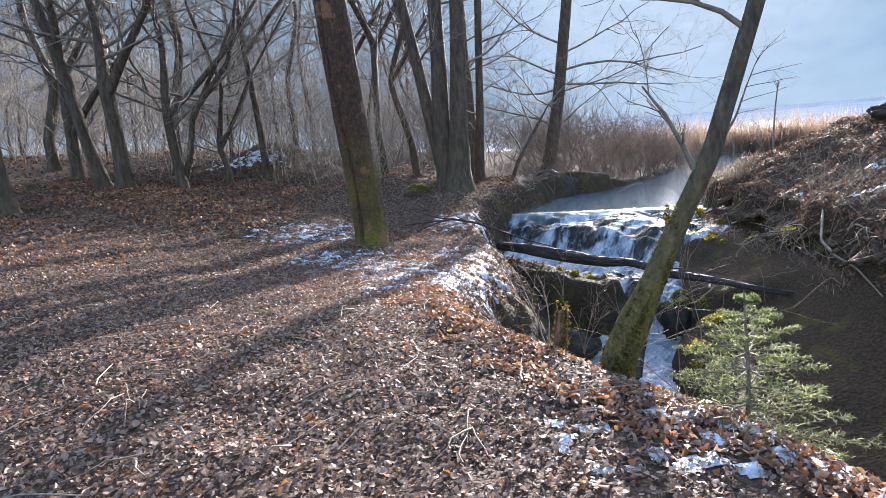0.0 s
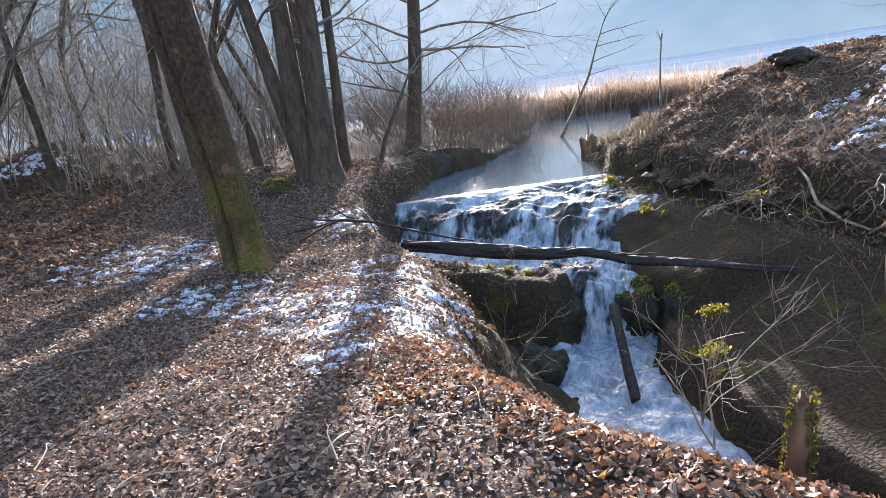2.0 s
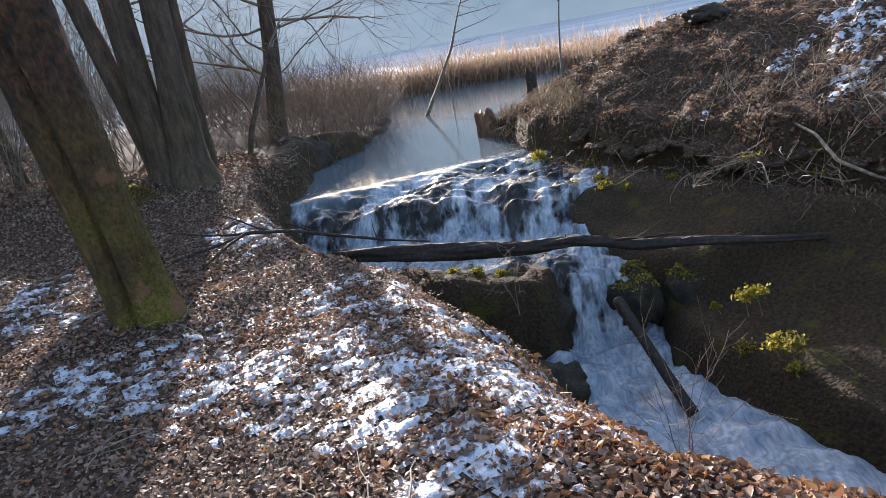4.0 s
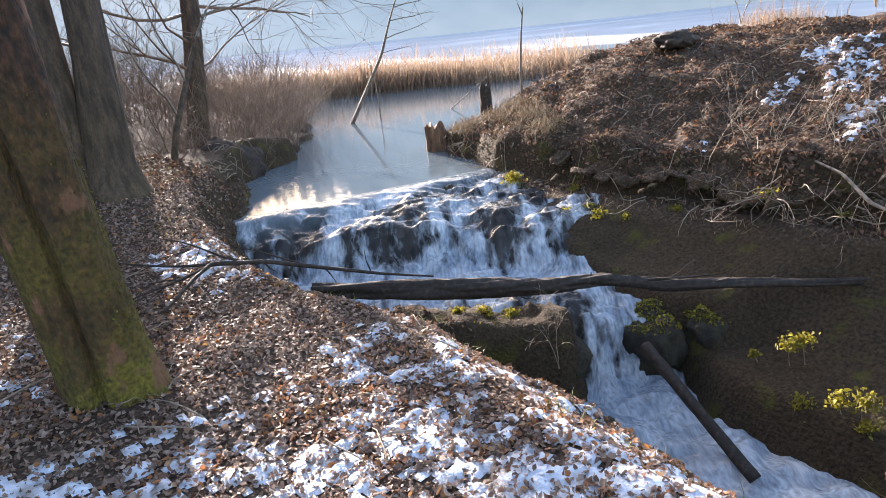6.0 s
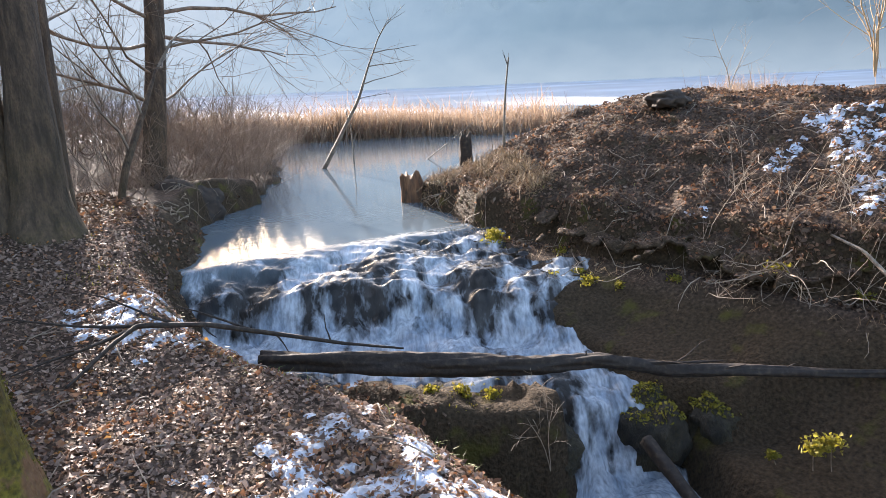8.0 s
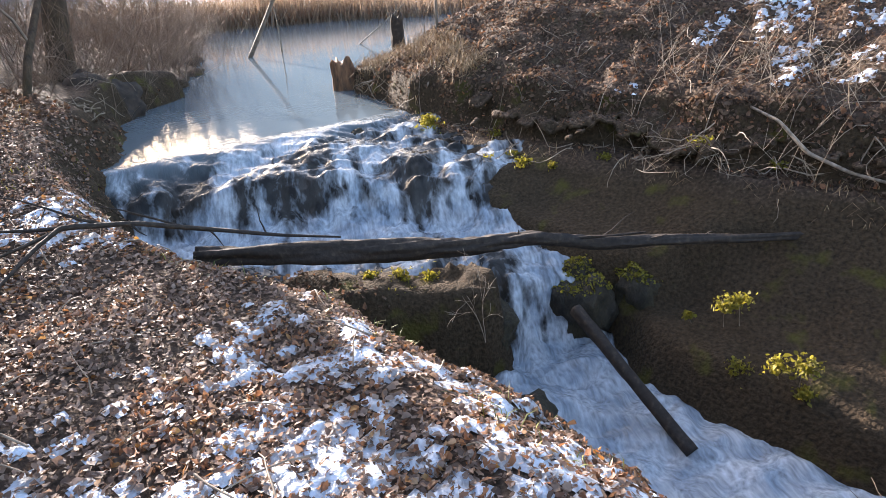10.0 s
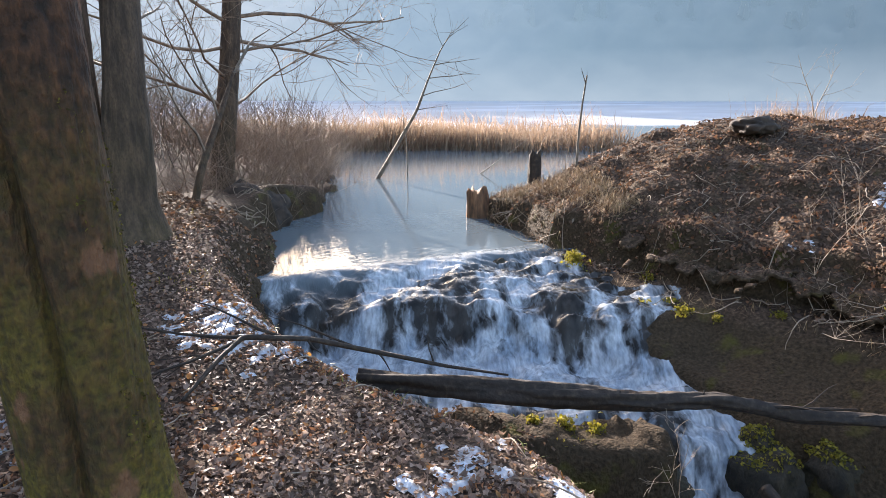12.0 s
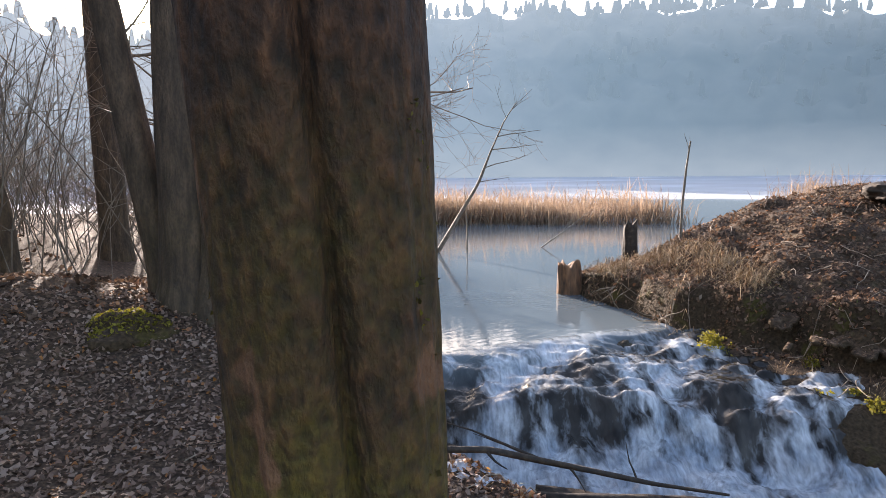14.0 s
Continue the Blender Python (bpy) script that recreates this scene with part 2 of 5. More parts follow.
def leaf_material(name, stops, rough=0.5, through_light=0.3):
    m, nt, b = material(name)
    rnd = nt.nodes.new("ShaderNodeNewGeometry").outputs["Random Per Island"]
    col = blend(nt, calc(nt, "MULTIPLY", grain(nt, 60, 3), 0.5), ramp(nt, rnd, stops), (0.06, 0.035, 0.02))
    nt.links.new(col, b.inputs["Base Color"])
    b.inputs["Roughness"].default_value = rough
    tr = nt.nodes.new("ShaderNodeBsdfTranslucent")
    nt.links.new(col, tr.inputs[0])
    mix, out = node(nt, "ShaderNodeMixShader", Fac=through_light), nt.nodes["Material Output"]
    nt.links.new(b.outputs[0], mix.inputs[1]), nt.links.new(tr.outputs[0], mix.inputs[2])
    nt.links.new(mix.outputs[0], out.inputs[0])
    return m


def bark_material(name, dark, light, moss_amount, moss_height, scale=18, peel=0.66, tall=0.22):
    m, nt, b = material(name)
    ridge, broad = grain(nt, scale, 6, stretch=(1, 1, tall)), grain(nt, 2.5, 4)
    col = ramp(nt, ridge, [(0.32, dark), (0.55, tuple((d + l) / 2 for d, l in zip(dark, light))), (0.75, light)])
    flake = ramp(nt, grain(nt, 5, 5, stretch=(1, 1, 0.6)), [(peel - 0.02, (0, 0, 0)), (peel + 0.02, (0.85, 0.85, 0.85))])
    col = blend(nt, ramp(nt, grain(nt, 70, 4, stretch=(1, 1, 0.4)), [(0.35, (0.55, 0.55, 0.55)), (0.6, (0, 0, 0))]), col, dark)
    tc, sp = nt.nodes.new("ShaderNodeTexCoord"), nt.nodes.new("ShaderNodeSeparateXYZ")
    nt.links.new(tc.outputs["Object"], sp.inputs[0])
    low = ramp(nt, calc(nt, "DIVIDE", sp.outputs[2], moss_height), [(0.0, (1, 1, 1)), (1.0, (0, 0, 0))])
    patch = ramp(nt, broad, [(0.38, (0, 0, 0)), (0.62, (1, 1, 1))])
    fac = calc(nt, "MULTIPLY", calc(nt, "MULTIPLY", low, calc(nt, "ADD", patch, 0.25)), moss_amount)
    green = ramp(nt, grain(nt, 45, 4), [(0.3, (0.042, 0.034, 0.003)), (0.7, (0.2, 0.158, 0.014))])
    nt.links.new(blend(nt, flake, blend(nt, fac, col, green), blend(nt, ridge, (0.09, 0.04, 0.02), (0.25, 0.12, 0.06))), b.inputs["Base Color"])
    b.inputs["Roughness"].default_value = 0.85
    bump(nt, b, calc(nt, "ADD", ridge, calc(nt, "MULTIPLY", grain(nt, 70, 4, stretch=(1, 1, 0.4)), 0.4)), 1.0, 0.03)
    return m


def plain_material(name, stops, scale, rough=0.8, bumps=0.4, stretch=(1, 1, 1), island=False):
    m, nt, b = material(name)
    g = grain(nt, scale, 5, stretch=stretch)
    src = nt.nodes.new("ShaderNodeNewGeometry").outputs["Random Per Island"] if island else g
    nt.links.new(ramp(nt, src, stops), b.inputs["Base Color"])
    b.inputs["Roughness"].default_value = rough
    if bumps:
        bump(nt, b, g, bumps, 0.01)
    return m


def snow_material():
    m, nt, b = material("old_snow")
    g = grain(nt, 60, 5)
    dirt = ramp(nt, grain(nt, 14, 5), [(0.42, (0.60, 0.65, 0.73)), (0.66, (0.33, 0.31, 0.30))])
    nt.links.new(dirt, b.inputs["Base Color"])
    b.inputs["Roughness"].default_value = 0.6
    b.inputs["Subsurface Weight"].default_value = 0.25
    b.inputs["Subsurface Radius"].default_value = (0.02, 0.025, 0.03)
    bump(nt, b, g, 0.6, 0.02)
    return m


def water_material():
    m, nt, b = material("pond_water")
    nt.links.new(ramp(nt, grain(nt, 0.4, 3), [(0.3, (0.11, 0.14, 0.16)), (0.7, (0.145, 0.18, 0.20))]), b.inputs["Base Color"])
    b.inputs["Roughness"].default_value = 0.03
    b.inputs["IOR"].default_value = 1.33
    bump(nt, b, grain(nt, 7, 4, stretch=(1, 2.0, 1)), 0.05, 0.03)
    return m


def rapids_material():
    m, nt, b = material("rapids")
    at = nt.nodes.new("ShaderNodeAttribute")
    at.attribute_name = "foam"
    way = nt.nodes.new("ShaderNodeAttribute")
    way.attribute_name = "flowco"
    veil, thread = node(nt, "ShaderNodeTexNoise", Scale=9.0, Detail=6), node(nt, "ShaderNodeTexNoise", Scale=30.0, Detail=5)
    nt.links.new(way.outputs["Vector"], veil.inputs["Vector"]), nt.links.new(way.outputs["Vector"], thread.inputs["Vector"])
    streak, fine = veil.outputs["Fac"], thread.outputs["Fac"]
    fac = ramp(nt, calc(nt, "ADD", calc(nt, "SUBTRACT", calc(nt, "ADD", streak, at.outputs["Fac"]), 0.5), calc(nt, "MULTIPLY", calc(nt, "SUBTRACT", fine, 0.2), 0.5)), [(0.3, (0, 0, 0)), (0.5, (0.25, 0.25, 0.25)), (0.85, (1, 1, 1))])
    thin = nt.nodes.new("ShaderNodeAttribute")
    thin.attribute_name = "shallow"
    deep = blend(nt, thin.outputs["Fac"], (0.128, 0.16, 0.18), ramp(nt, streak, [(0.35, (0.016, 0.014, 0.012)), (0.7, (0.06, 0.053, 0.045))]))
    froth = ramp(nt, grain(nt, 5, 6), [(0.35, (0.40, 0.48, 0.57)), (0.6, (0.74, 0.79, 0.84))])
    nt.links.new(blend(nt, fac, deep, froth), b.inputs["Base Color"])
    nt.links.new(ramp(nt, fac, [(0, (0.07, 0.07, 0.07)), (1, (0.3, 0.3, 0.3))]), b.inputs["Roughness"])
    b.inputs["IOR"].default_value = 1.33
    bump(nt, b, calc(nt, "ADD", streak, calc(nt, "MULTIPLY", fine, 0.35)), 0.5, 0.03)
    return m


def hill_material():
    m, nt, b = material("haze_glow_hill")
    # distance haze put into the emission colour: brighter sunwards, paler low and high
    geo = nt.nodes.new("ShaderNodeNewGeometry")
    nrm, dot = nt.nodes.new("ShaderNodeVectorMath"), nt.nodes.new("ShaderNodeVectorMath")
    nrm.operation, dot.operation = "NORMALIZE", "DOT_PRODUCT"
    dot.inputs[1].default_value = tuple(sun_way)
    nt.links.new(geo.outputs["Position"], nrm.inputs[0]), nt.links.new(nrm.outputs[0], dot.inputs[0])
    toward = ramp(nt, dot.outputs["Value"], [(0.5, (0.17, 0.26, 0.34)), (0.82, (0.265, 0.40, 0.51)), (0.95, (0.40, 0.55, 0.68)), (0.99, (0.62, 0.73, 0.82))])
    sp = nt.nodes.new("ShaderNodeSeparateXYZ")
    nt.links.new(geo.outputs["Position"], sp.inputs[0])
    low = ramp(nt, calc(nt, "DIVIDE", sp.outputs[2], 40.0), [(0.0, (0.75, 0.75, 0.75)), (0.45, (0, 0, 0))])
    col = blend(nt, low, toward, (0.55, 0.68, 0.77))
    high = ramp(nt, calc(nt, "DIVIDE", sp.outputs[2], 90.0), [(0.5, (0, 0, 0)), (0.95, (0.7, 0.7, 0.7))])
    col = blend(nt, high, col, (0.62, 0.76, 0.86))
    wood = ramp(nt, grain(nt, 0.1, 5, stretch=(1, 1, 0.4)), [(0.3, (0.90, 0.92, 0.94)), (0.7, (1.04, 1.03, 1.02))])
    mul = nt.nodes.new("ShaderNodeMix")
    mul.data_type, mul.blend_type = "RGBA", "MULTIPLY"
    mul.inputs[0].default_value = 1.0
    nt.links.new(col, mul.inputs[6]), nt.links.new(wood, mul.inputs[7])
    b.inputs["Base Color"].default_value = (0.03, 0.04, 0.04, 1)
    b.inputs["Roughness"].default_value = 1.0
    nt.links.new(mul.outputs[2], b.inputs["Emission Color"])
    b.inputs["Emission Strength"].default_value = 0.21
    return m


SOIL = soil_material()
SNOW = snow_material()
WATER = water_material()
RAPIDS = rapids_material()
MEADOW = plain_material("frosted_marsh", [(0.4, (0.33, 0.36, 0.39)), (0.55, (0.37, 0.41, 0.45)), (0.66, (0.46, 0.51, 0.56))], 0.05, 0.8, 0, (1, 1.4, 1))
LEAVES = leaf_material("dead_leaves", [(0.0, (0.13, 0.075, 0.052)), (0.3, (0.25, 0.158, 0.112)), (0.62, (0.36, 0.245, 0.18)), (0.9, (0.50, 0.37, 0.29)), (0.95, (0.42, 0.16, 0.05)), (1.0, (0.45, 0.20, 0.05))], 0.6)
LEAVES_RED = leaf_material("rusty_leaves", [(0.0, (0.15, 0.07, 0.04)), (0.35, (0.30, 0.14, 0.075)), (0.7, (0.42, 0.17, 0.06)), (0.88, (0.52, 0.34, 0.22)), (1.0, (0.55, 0.28, 0.06))], 0.55)
LEAVES_DARK = leaf_material("bank_leaves", [(0.0, (0.05, 0.03, 0.02)), (0.45, (0.14, 0.085, 0.053)), (0.8, (0.26, 0.175, 0.12)), (0.95, (0.34, 0.14, 0.06)), (1.0, (0.34, 0.27, 0.2))], 0.85)
STRAW = plain_material("dry_grass", [(0.0, (0.16, 0.09, 0.045)), (0.5, (0.34, 0.21, 0.10)), (1.0, (0.50, 0.36, 0.2))], 20, 0.7, 0, island=True)
GREEN = plain_material("green_blades", [(0.0, (0.07, 0.09, 0.015)), (0.6, (0.16, 0.18, 0.03)), (1.0, (0.32, 0.30, 0.06))], 20, 0.6, 0, island=True)
# bright yellow puts sunlight into the colour, even on the shaded bank
MOSS = leaf_material("sun_tinted_moss", [(0.0, (0.18, 0.16, 0.012)), (0.6, (0.34, 0.30, 0.028)), (1.0, (0.52, 0.45, 0.07))], 0.7, 0.5)
REED = leaf_material("reed_stalks", [(0.0, (0.27, 0.18, 0.12)), (0.5, (0.37, 0.26, 0.18)), (1.0, (0.47, 0.36, 0.26))], 0.7, 0.5)
NEEDLE = leaf_material("spruce_needles", [(0.0, (0.10, 0.13, 0.055)), (0.6, (0.22, 0.26, 0.11)), (1.0, (0.44, 0.47, 0.22))], 0.5, 0.55)
BARK_A = bark_material("beech_bark", (0.012, 0.006, 0.0025), (0.13, 0.056, 0.024), 1.0, 1.7, 30, 0.635, 0.6)
BARK_B = bark_material("mossy_bark", (0.03, 0.022, 0.014), (0.15, 0.11, 0.07), 1.0, 1.2, 30)
BARK = bark_material("forest_bark", (0.03, 0.02, 0.013), (0.145, 0.095, 0.06), 0.16, 1.6, 18, 0.8)
TWIG = plain_material("twigs", [(0.3, (0.075, 0.06, 0.046)), (0.7, (0.21, 0.17, 0.13))], 9, 0.75, 0)
TWIG_DARK = plain_material("thicket_twigs", [(0.3, (0.11, 0.09, 0.07)), (0.7, (0.27, 0.225, 0.18))], 9, 0.8, 0)
TWIG_RED = plain_material("alder_twigs", [(0.3, (0.10, 0.066, 0.045)), (0.7, (0.26, 0.18, 0.125))], 9, 0.7, 0)
ROOT = plain_material("pale_roots", [(0.3, (0.14, 0.10, 0.07)), (0.7, (0.38, 0.30, 0.22))], 30, 0.7, 0.4, (1, 1, 0.3))
WET_WOOD = plain_material("wet_log_wood", [(0.3, (0.014, 0.009, 0.006)), (0.55, (0.03, 0.02, 0.013)), (0.75, (0.07, 0.048, 0.032))], 24, 0.78, 0.8)
ROT_WOOD = plain_material("rotten_wood", [(0.3, (0.05, 0.03, 0.02)), (0.6, (0.20, 0.10, 0.05)), (0.8, (0.34, 0.18, 0.09))], 22, 0.8, 0.9, (1, 1, 0.25))
ROCK = bark_material("wet_rock", (0.012, 0.0095, 0.007), (0.065, 0.05, 0.034), 0.12, 3.0, 14, 0.9, 0.6)
TRUNK_MOSS = leaf_material("trunk_moss", [(0.0, (0.04, 0.034, 0.003)), (0.6, (0.12, 0.105, 0.01)), (1.0, (0.26, 0.23, 0.025))], 0.8, 0.4)
HILL = hill_material()
MUD = plain_material("root_mud", [(0.3, (0.012, 0.008, 0.005)), (0.7, (0.055, 0.035, 0.022))], 14, 0.8, 0.9)


# ---- building helpers ----
def mesh_ob(name, me, mat):
    me.materials.append(mat)
    return new(name, me)


def part(name, me, mat, parent, label=""):
    ob = mesh_ob(name, me, mat)
    ob.parent = parent
    return tagged(ob, label)


def thing(name, at, label, category, group=""):
    ob = new(name)
    ob.empty_display_size = 0.1
    ob.location = at
    return tagged(ob, label, category, group)


def slope_normal(x, y):
    e = 0.03
    n = np.stack([ground(x - e, y) - ground(x + e, y), ground(x, y - e) - ground(x, y + e), np.full(np.shape(x), 2 * e)], -1)
    return n / np.linalg.norm(n, axis=-1, keepdims=True)


def sod(x, y):
    """Top of the turf that hangs over the far bank's rim."""
    r = side(x, y, RIM)
    return 0.10 + 0.42 * np.clip(r, -0.2, 0.8) + 0.14 * fbm(x * 2, y * 2, 3, 21) + 0.06 * fbm(x * 9, y * 9, 3, 22)


def sod_mask(x, y):
    r = side(x, y, RIM)
    edge = 0.06 + 0.35 * fbm(x * 1.7 + 5, y * 1.7, 2, 23) + 0.35 * fbm(x * 9, y * 9, 3, 25)
    return (r > edge) & (r < 0.75) & (y > -2) & (y < 9.6 + 0.8 * fbm(x * 3, y * 3, 2, 24))


def surface(x, y):
    return np.where(sod_mask(x, y), np.maximum(ground(x, y), sod(x, y)), ground(x, y))


rs = np.random.RandomState(7)


def leaf_mesh(name, x, y, z, normal, size, tilt=0.5):
    """Curled dead leaves, one island each."""
    n = len(x)
    base = np.array([(0, -1, 0), (0.48, -0.4, 0), (0.54, 0.38, 0), (0, 1, 0), (-0.54, 0.38, 0), (-0.48, -0.4, 0), (0, 0.1, 0)], float)
    v = np.repeat(base[None], n, 0)
    v[:, :, :2] *= rs.uniform(0.45, 1.35, (n, 7, 1))
    v[:, :, 0] *= rs.uniform(0.7, 1.35, (n, 1))
    curl, fold = rs.uniform(-0.9, 1.4, (n, 1)), rs.uniform(-0.4, 1.1, (n, 1))
    v[:, :, 2] = curl * v[:, :, 1] ** 2 * 0.5 + fold * np.abs(v[:, :, 0]) + rs.normal(0, 0.07, (n, 7))
    v *= size[:, None, None]
    up = normal + rs.normal(0, tilt, (n, 3))
    up /= np.linalg.norm(up, axis=1, keepdims=True)
    t = rs.normal(0, 1, (n, 3))
    t -= up * (t * up).sum(1, keepdims=True)
    t /= np.linalg.norm(t, axis=1, keepdims=True)
    s = np.cross(t, up)
    w = v[:, :, 0:1] * s[:, None] + v[:, :, 1:2] * t[:, None] + v[:, :, 2:3] * up[:, None]
    w += np.stack([x, y, z], -1)[:, None]
    f = np.array([(0, 1, 2, 6), (0, 6, 4, 5), (6, 2, 3, 4)])
    faces = (np.arange(n)[:, None, None] * 7 + f[None]).reshape(-1, 4)
    return raw_mesh(name, w.reshape(-1, 3), faces)


def blade_mesh(name, x, y, z, length, lean, width, droop=0.4):
    """Grass or reed blades: two bent quads each."""
    n = len(x)
    a = rs.uniform(0, 2 * np.pi, n)
    out = np.stack([np.cos(a), np.sin(a)], -1) * rs.uniform(0, 1, (n, 1)) * lean
    b = rs.uniform(0, 2 * np.pi, n)
    wide = np.stack([np.cos(b), np.sin(b), np.zeros(n)], -1) * (width * rs.uniform(0.6, 1.3, n))[:, None]
    p0 = np.stack([x, y, z], -1)
    d = np.concatenate([out, np.ones((n, 1))], 1)
    d /= np.linalg.norm(d, axis=1, keepdims=True)
    p1 = p0 + d * (length * 0.55)[:, None]
    d2 = d + np.concatenate([out * 1.2, np.full((n, 1), -droop)], 1)
    d2 /= np.linalg.norm(d2, axis=1, keepdims=True) + 1e-6
    p2 = p1 + d2 * (length * 0.45)[:, None]
    v = np.stack([p0 - wide, p0 + wide, p1 - wide * 0.8, p1 + wide * 0.8, p2 - wide * 0.2, p2 + wide * 0.2], 1)
    f = np.array([(0, 1, 3, 2), (2, 3, 5, 4)])
    return raw_mesh(name, v.reshape(-1, 3), (np.arange(n)[:, None, None] * 6 + f[None]).reshape(-1, 4))


def wander(rng, start, way, length, steps, wiggle, rise=0.0):
    p, d = np.array(start, float), np.array(way, float)
    d /= np.linalg.norm(d)
    out = [p.copy()]
    for _ in range(steps):
        d = d + rng.normal(0, wiggle, 3) + np.array([0, 0, rise])
        d /= np.linalg.norm(d)
        p = p + d * length / steps
        out.append(p.copy())
    return np.array(out)


def limbs(rng, start, way, length, radius, depth, pieces, kids=(5, 4, 3), wiggle=0.14, rise=0.03, thin=0.0022):
    """A limb with its twigs, as tubes added to pieces."""
    steps = 6 if depth > 1 else 4
    path = wander(rng, start, way, length, steps, wiggle, rise)
    radii = np.maximum(np.linspace(radius, radius * 0.3, steps + 1), thin)
    pieces.append(tube(path, radii, 6 if depth > 1 else (4 if depth == 1 else 3)))
    if depth == 0:
        return
    for _ in range(kids[-depth] if depth <= len(kids) else kids[0]):
        k = rng.uniform(0.25, 0.98) * steps
        i = min(int(k), steps - 1)
        at = path[i] + (path[i + 1] - path[i]) * (k - i)
        d = path[i + 1] - path[i]
        d = d / np.linalg.norm(d) + rng.normal(0, 0.55, 3)
        limbs(rng, at, d, length * rng.uniform(0.35, 0.62), max(radii[i] * 0.5, thin), depth - 1, pieces, kids, wiggle, rise, thin)


def trunk_mesh(path, radii, sides, seed, rough=0.06, flare=0.35, seam=0.0):
    """A trunk with root flare, bumps, ridges and, if asked for, a seam where two stems have grown together."""
    path, radii = np.asarray(path, float), np.asarray(radii, float)
    k = np.linspace(0, len(path) - 1, max(24, len(path) * (14 if sides < 60 else 40)))
    P = np.stack([np.interp(k, np.arange(len(path)), path[:, c]) for c in range(3)], -1)
    for _ in range(6):
        P[1:-1] = (P[:-2] + 2 * P[1:-1] + P[2:]) / 4
    R = np.interp(k, np.arange(len(path)), radii)
    v, f = tube(P, np.ones(len(P)), sides)
    v = v.reshape(len(P), sides, 3)
    ring = v - P[:, None]
    a = np.linspace(0, 2 * np.pi, sides, endpoint=False)[None]
    h = (P[:, 2] - P[0, 2])[:, None]
    lobes = 1 + flare * np.exp(-h / 0.22) * (0.7 + 0.5 * np.cos(a * 4 + seed))
    lobes = lobes + rough * 2.2 * fbm(np.cos(a) * 1.3 + h * 0.9, np.sin(a) * 1.3 + seed, 3, seed) + rough * 0.8 * fbm(np.cos(a) * 9, np.sin(a) * 9 + h * 2.5, 3, seed + 3) + rough * 0.6 * fbm(np.cos(a) * 16 + h * 3, np.sin(a) * 16 + h * 7, 2, seed + 4)
    if seam:
        for centre, depth in ((0.98, seam), (3.9, seam * 0.7)):
            off = np.angle(np.exp(1j * (a - centre - 0.18 * np.sin(h * 1.7))))
            lobes = lobes - depth * np.exp(-(off / 0.10) ** 2) - 0.35 * depth * np.exp(-(off / 0.4) ** 2)
    v = P[:, None] + ring * (R[:, None] * lobes)[:, :, None]
    return raw_mesh("trunk", v.reshape(-1, 3), f)


# ---- ground, water, distance ----
gx, gy = axis(-6, 9, 0.06, 700), axis(0.5, 16, 0.06, 700)
X, Y = np.meshgrid(gx, gy, indexing="ij")
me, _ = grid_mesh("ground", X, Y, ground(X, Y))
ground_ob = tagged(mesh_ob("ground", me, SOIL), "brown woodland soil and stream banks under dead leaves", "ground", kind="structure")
me.materials.append(MEADOW)
centres = np.zeros(len(me.polygons) * 3, np.float32)
me.polygons.foreach_get("center", centres)
centres = centres.reshape(-1, 3)
wet = ((side(centres[:, 0], centres[:, 1], FRONT) < -0.5) | (np.hypot(centres[:, 0] - 2, centres[:, 1] - 8) > 40)) & (side(centres[:, 0], centres[:, 1], CREST) > 0)
me.polygons.foreach_set("material_index", wet.astype(np.int32))

SX, SS = np.meshgrid(np.arange(0.2, 4.9, 0.028), np.arange(1.0, 12.0, 0.028), indexing="ij")
SY = SS - 0.32 * (SX - 2.0)


def rapids_z(x, y):
    s = run(x, y)
    busy = smooth(4.5, 6.5, ledge(x, y)) * smooth(11.92, 11.45, s) * (0.6 + 0.4 * smooth(8.35, 8.75, ledge(x, y)))
    q = ledge(x, y)
    boil = 0.13 * smooth(5.5, 7.0, q) * smooth(8.75, 8.4, q) * fbm(x * 2.6, y * 2.6, 4, 60)
    return flow(x, y) + boil + busy * (0.10 * fbm(x * 3.1, y * 3.1, 3, 52) + 0.07 * fbm((x - 0.87 * y) * 3, ledge(x, y) * 7, 4, 53) + 0.02 * fbm(x * 30, y * 30, 2, 58) * smooth(8.3, 8.8, ledge(x, y))) + 0.012 * fbm(x * 5, s * 5, 2, 54) * smooth(11.97, 11.6, s)


me, used = grid_mesh("stream", SX, SY, rapids_z(SX, SY))
SQ = ledge(SX, SY)
drop = np.interp(SQ, [3, 5, 6.5, 7.7, 8.5, 8.72, 8.92, 9.4, 9.95, 10.35, 10.55, 10.75, 11.05, 11.7, 12.3, 13.4], [0.35, 0.7, 0.9, 1.0, 0.92, 0.46, 0.34, 0.4, 0.55, 0.64, 0.36, 0.26, 0.26, 0.34, 0.3, 0.2])
drop = drop * smooth(11.95, 11.6, SS) + 0.45 * fbm(SX * 3, SY * 3, 2, 55) + (0.6 - 0.2 * smooth(8.85, 8.25, SQ)) * fbm((SX - 0.87 * SY) * 6, SQ * 1.2, 3, 56)
foam = me.attributes.new("foam", "FLOAT", "POINT")
foam.data.foreach_set("value", np.clip(drop, 0, 1).reshape(-1)[used].astype(np.float32))
shallow = me.attributes.new("shallow", "FLOAT", "POINT")
shallow.data.foreach_set("value", smooth(11.9, 11.35, SS).reshape(-1)[used].astype(np.float32))
along = me.attributes.new("flowco", "FLOAT_VECTOR", "POINT")
co = np.stack([(SX - 0.87 * SY) * 0.754, SQ * 0.3 + 0.25 * fbm(SX * 4, SY * 4, 2, 59), rapids_z(SX, SY) * 0.5], -1).reshape(-1, 3)[used]
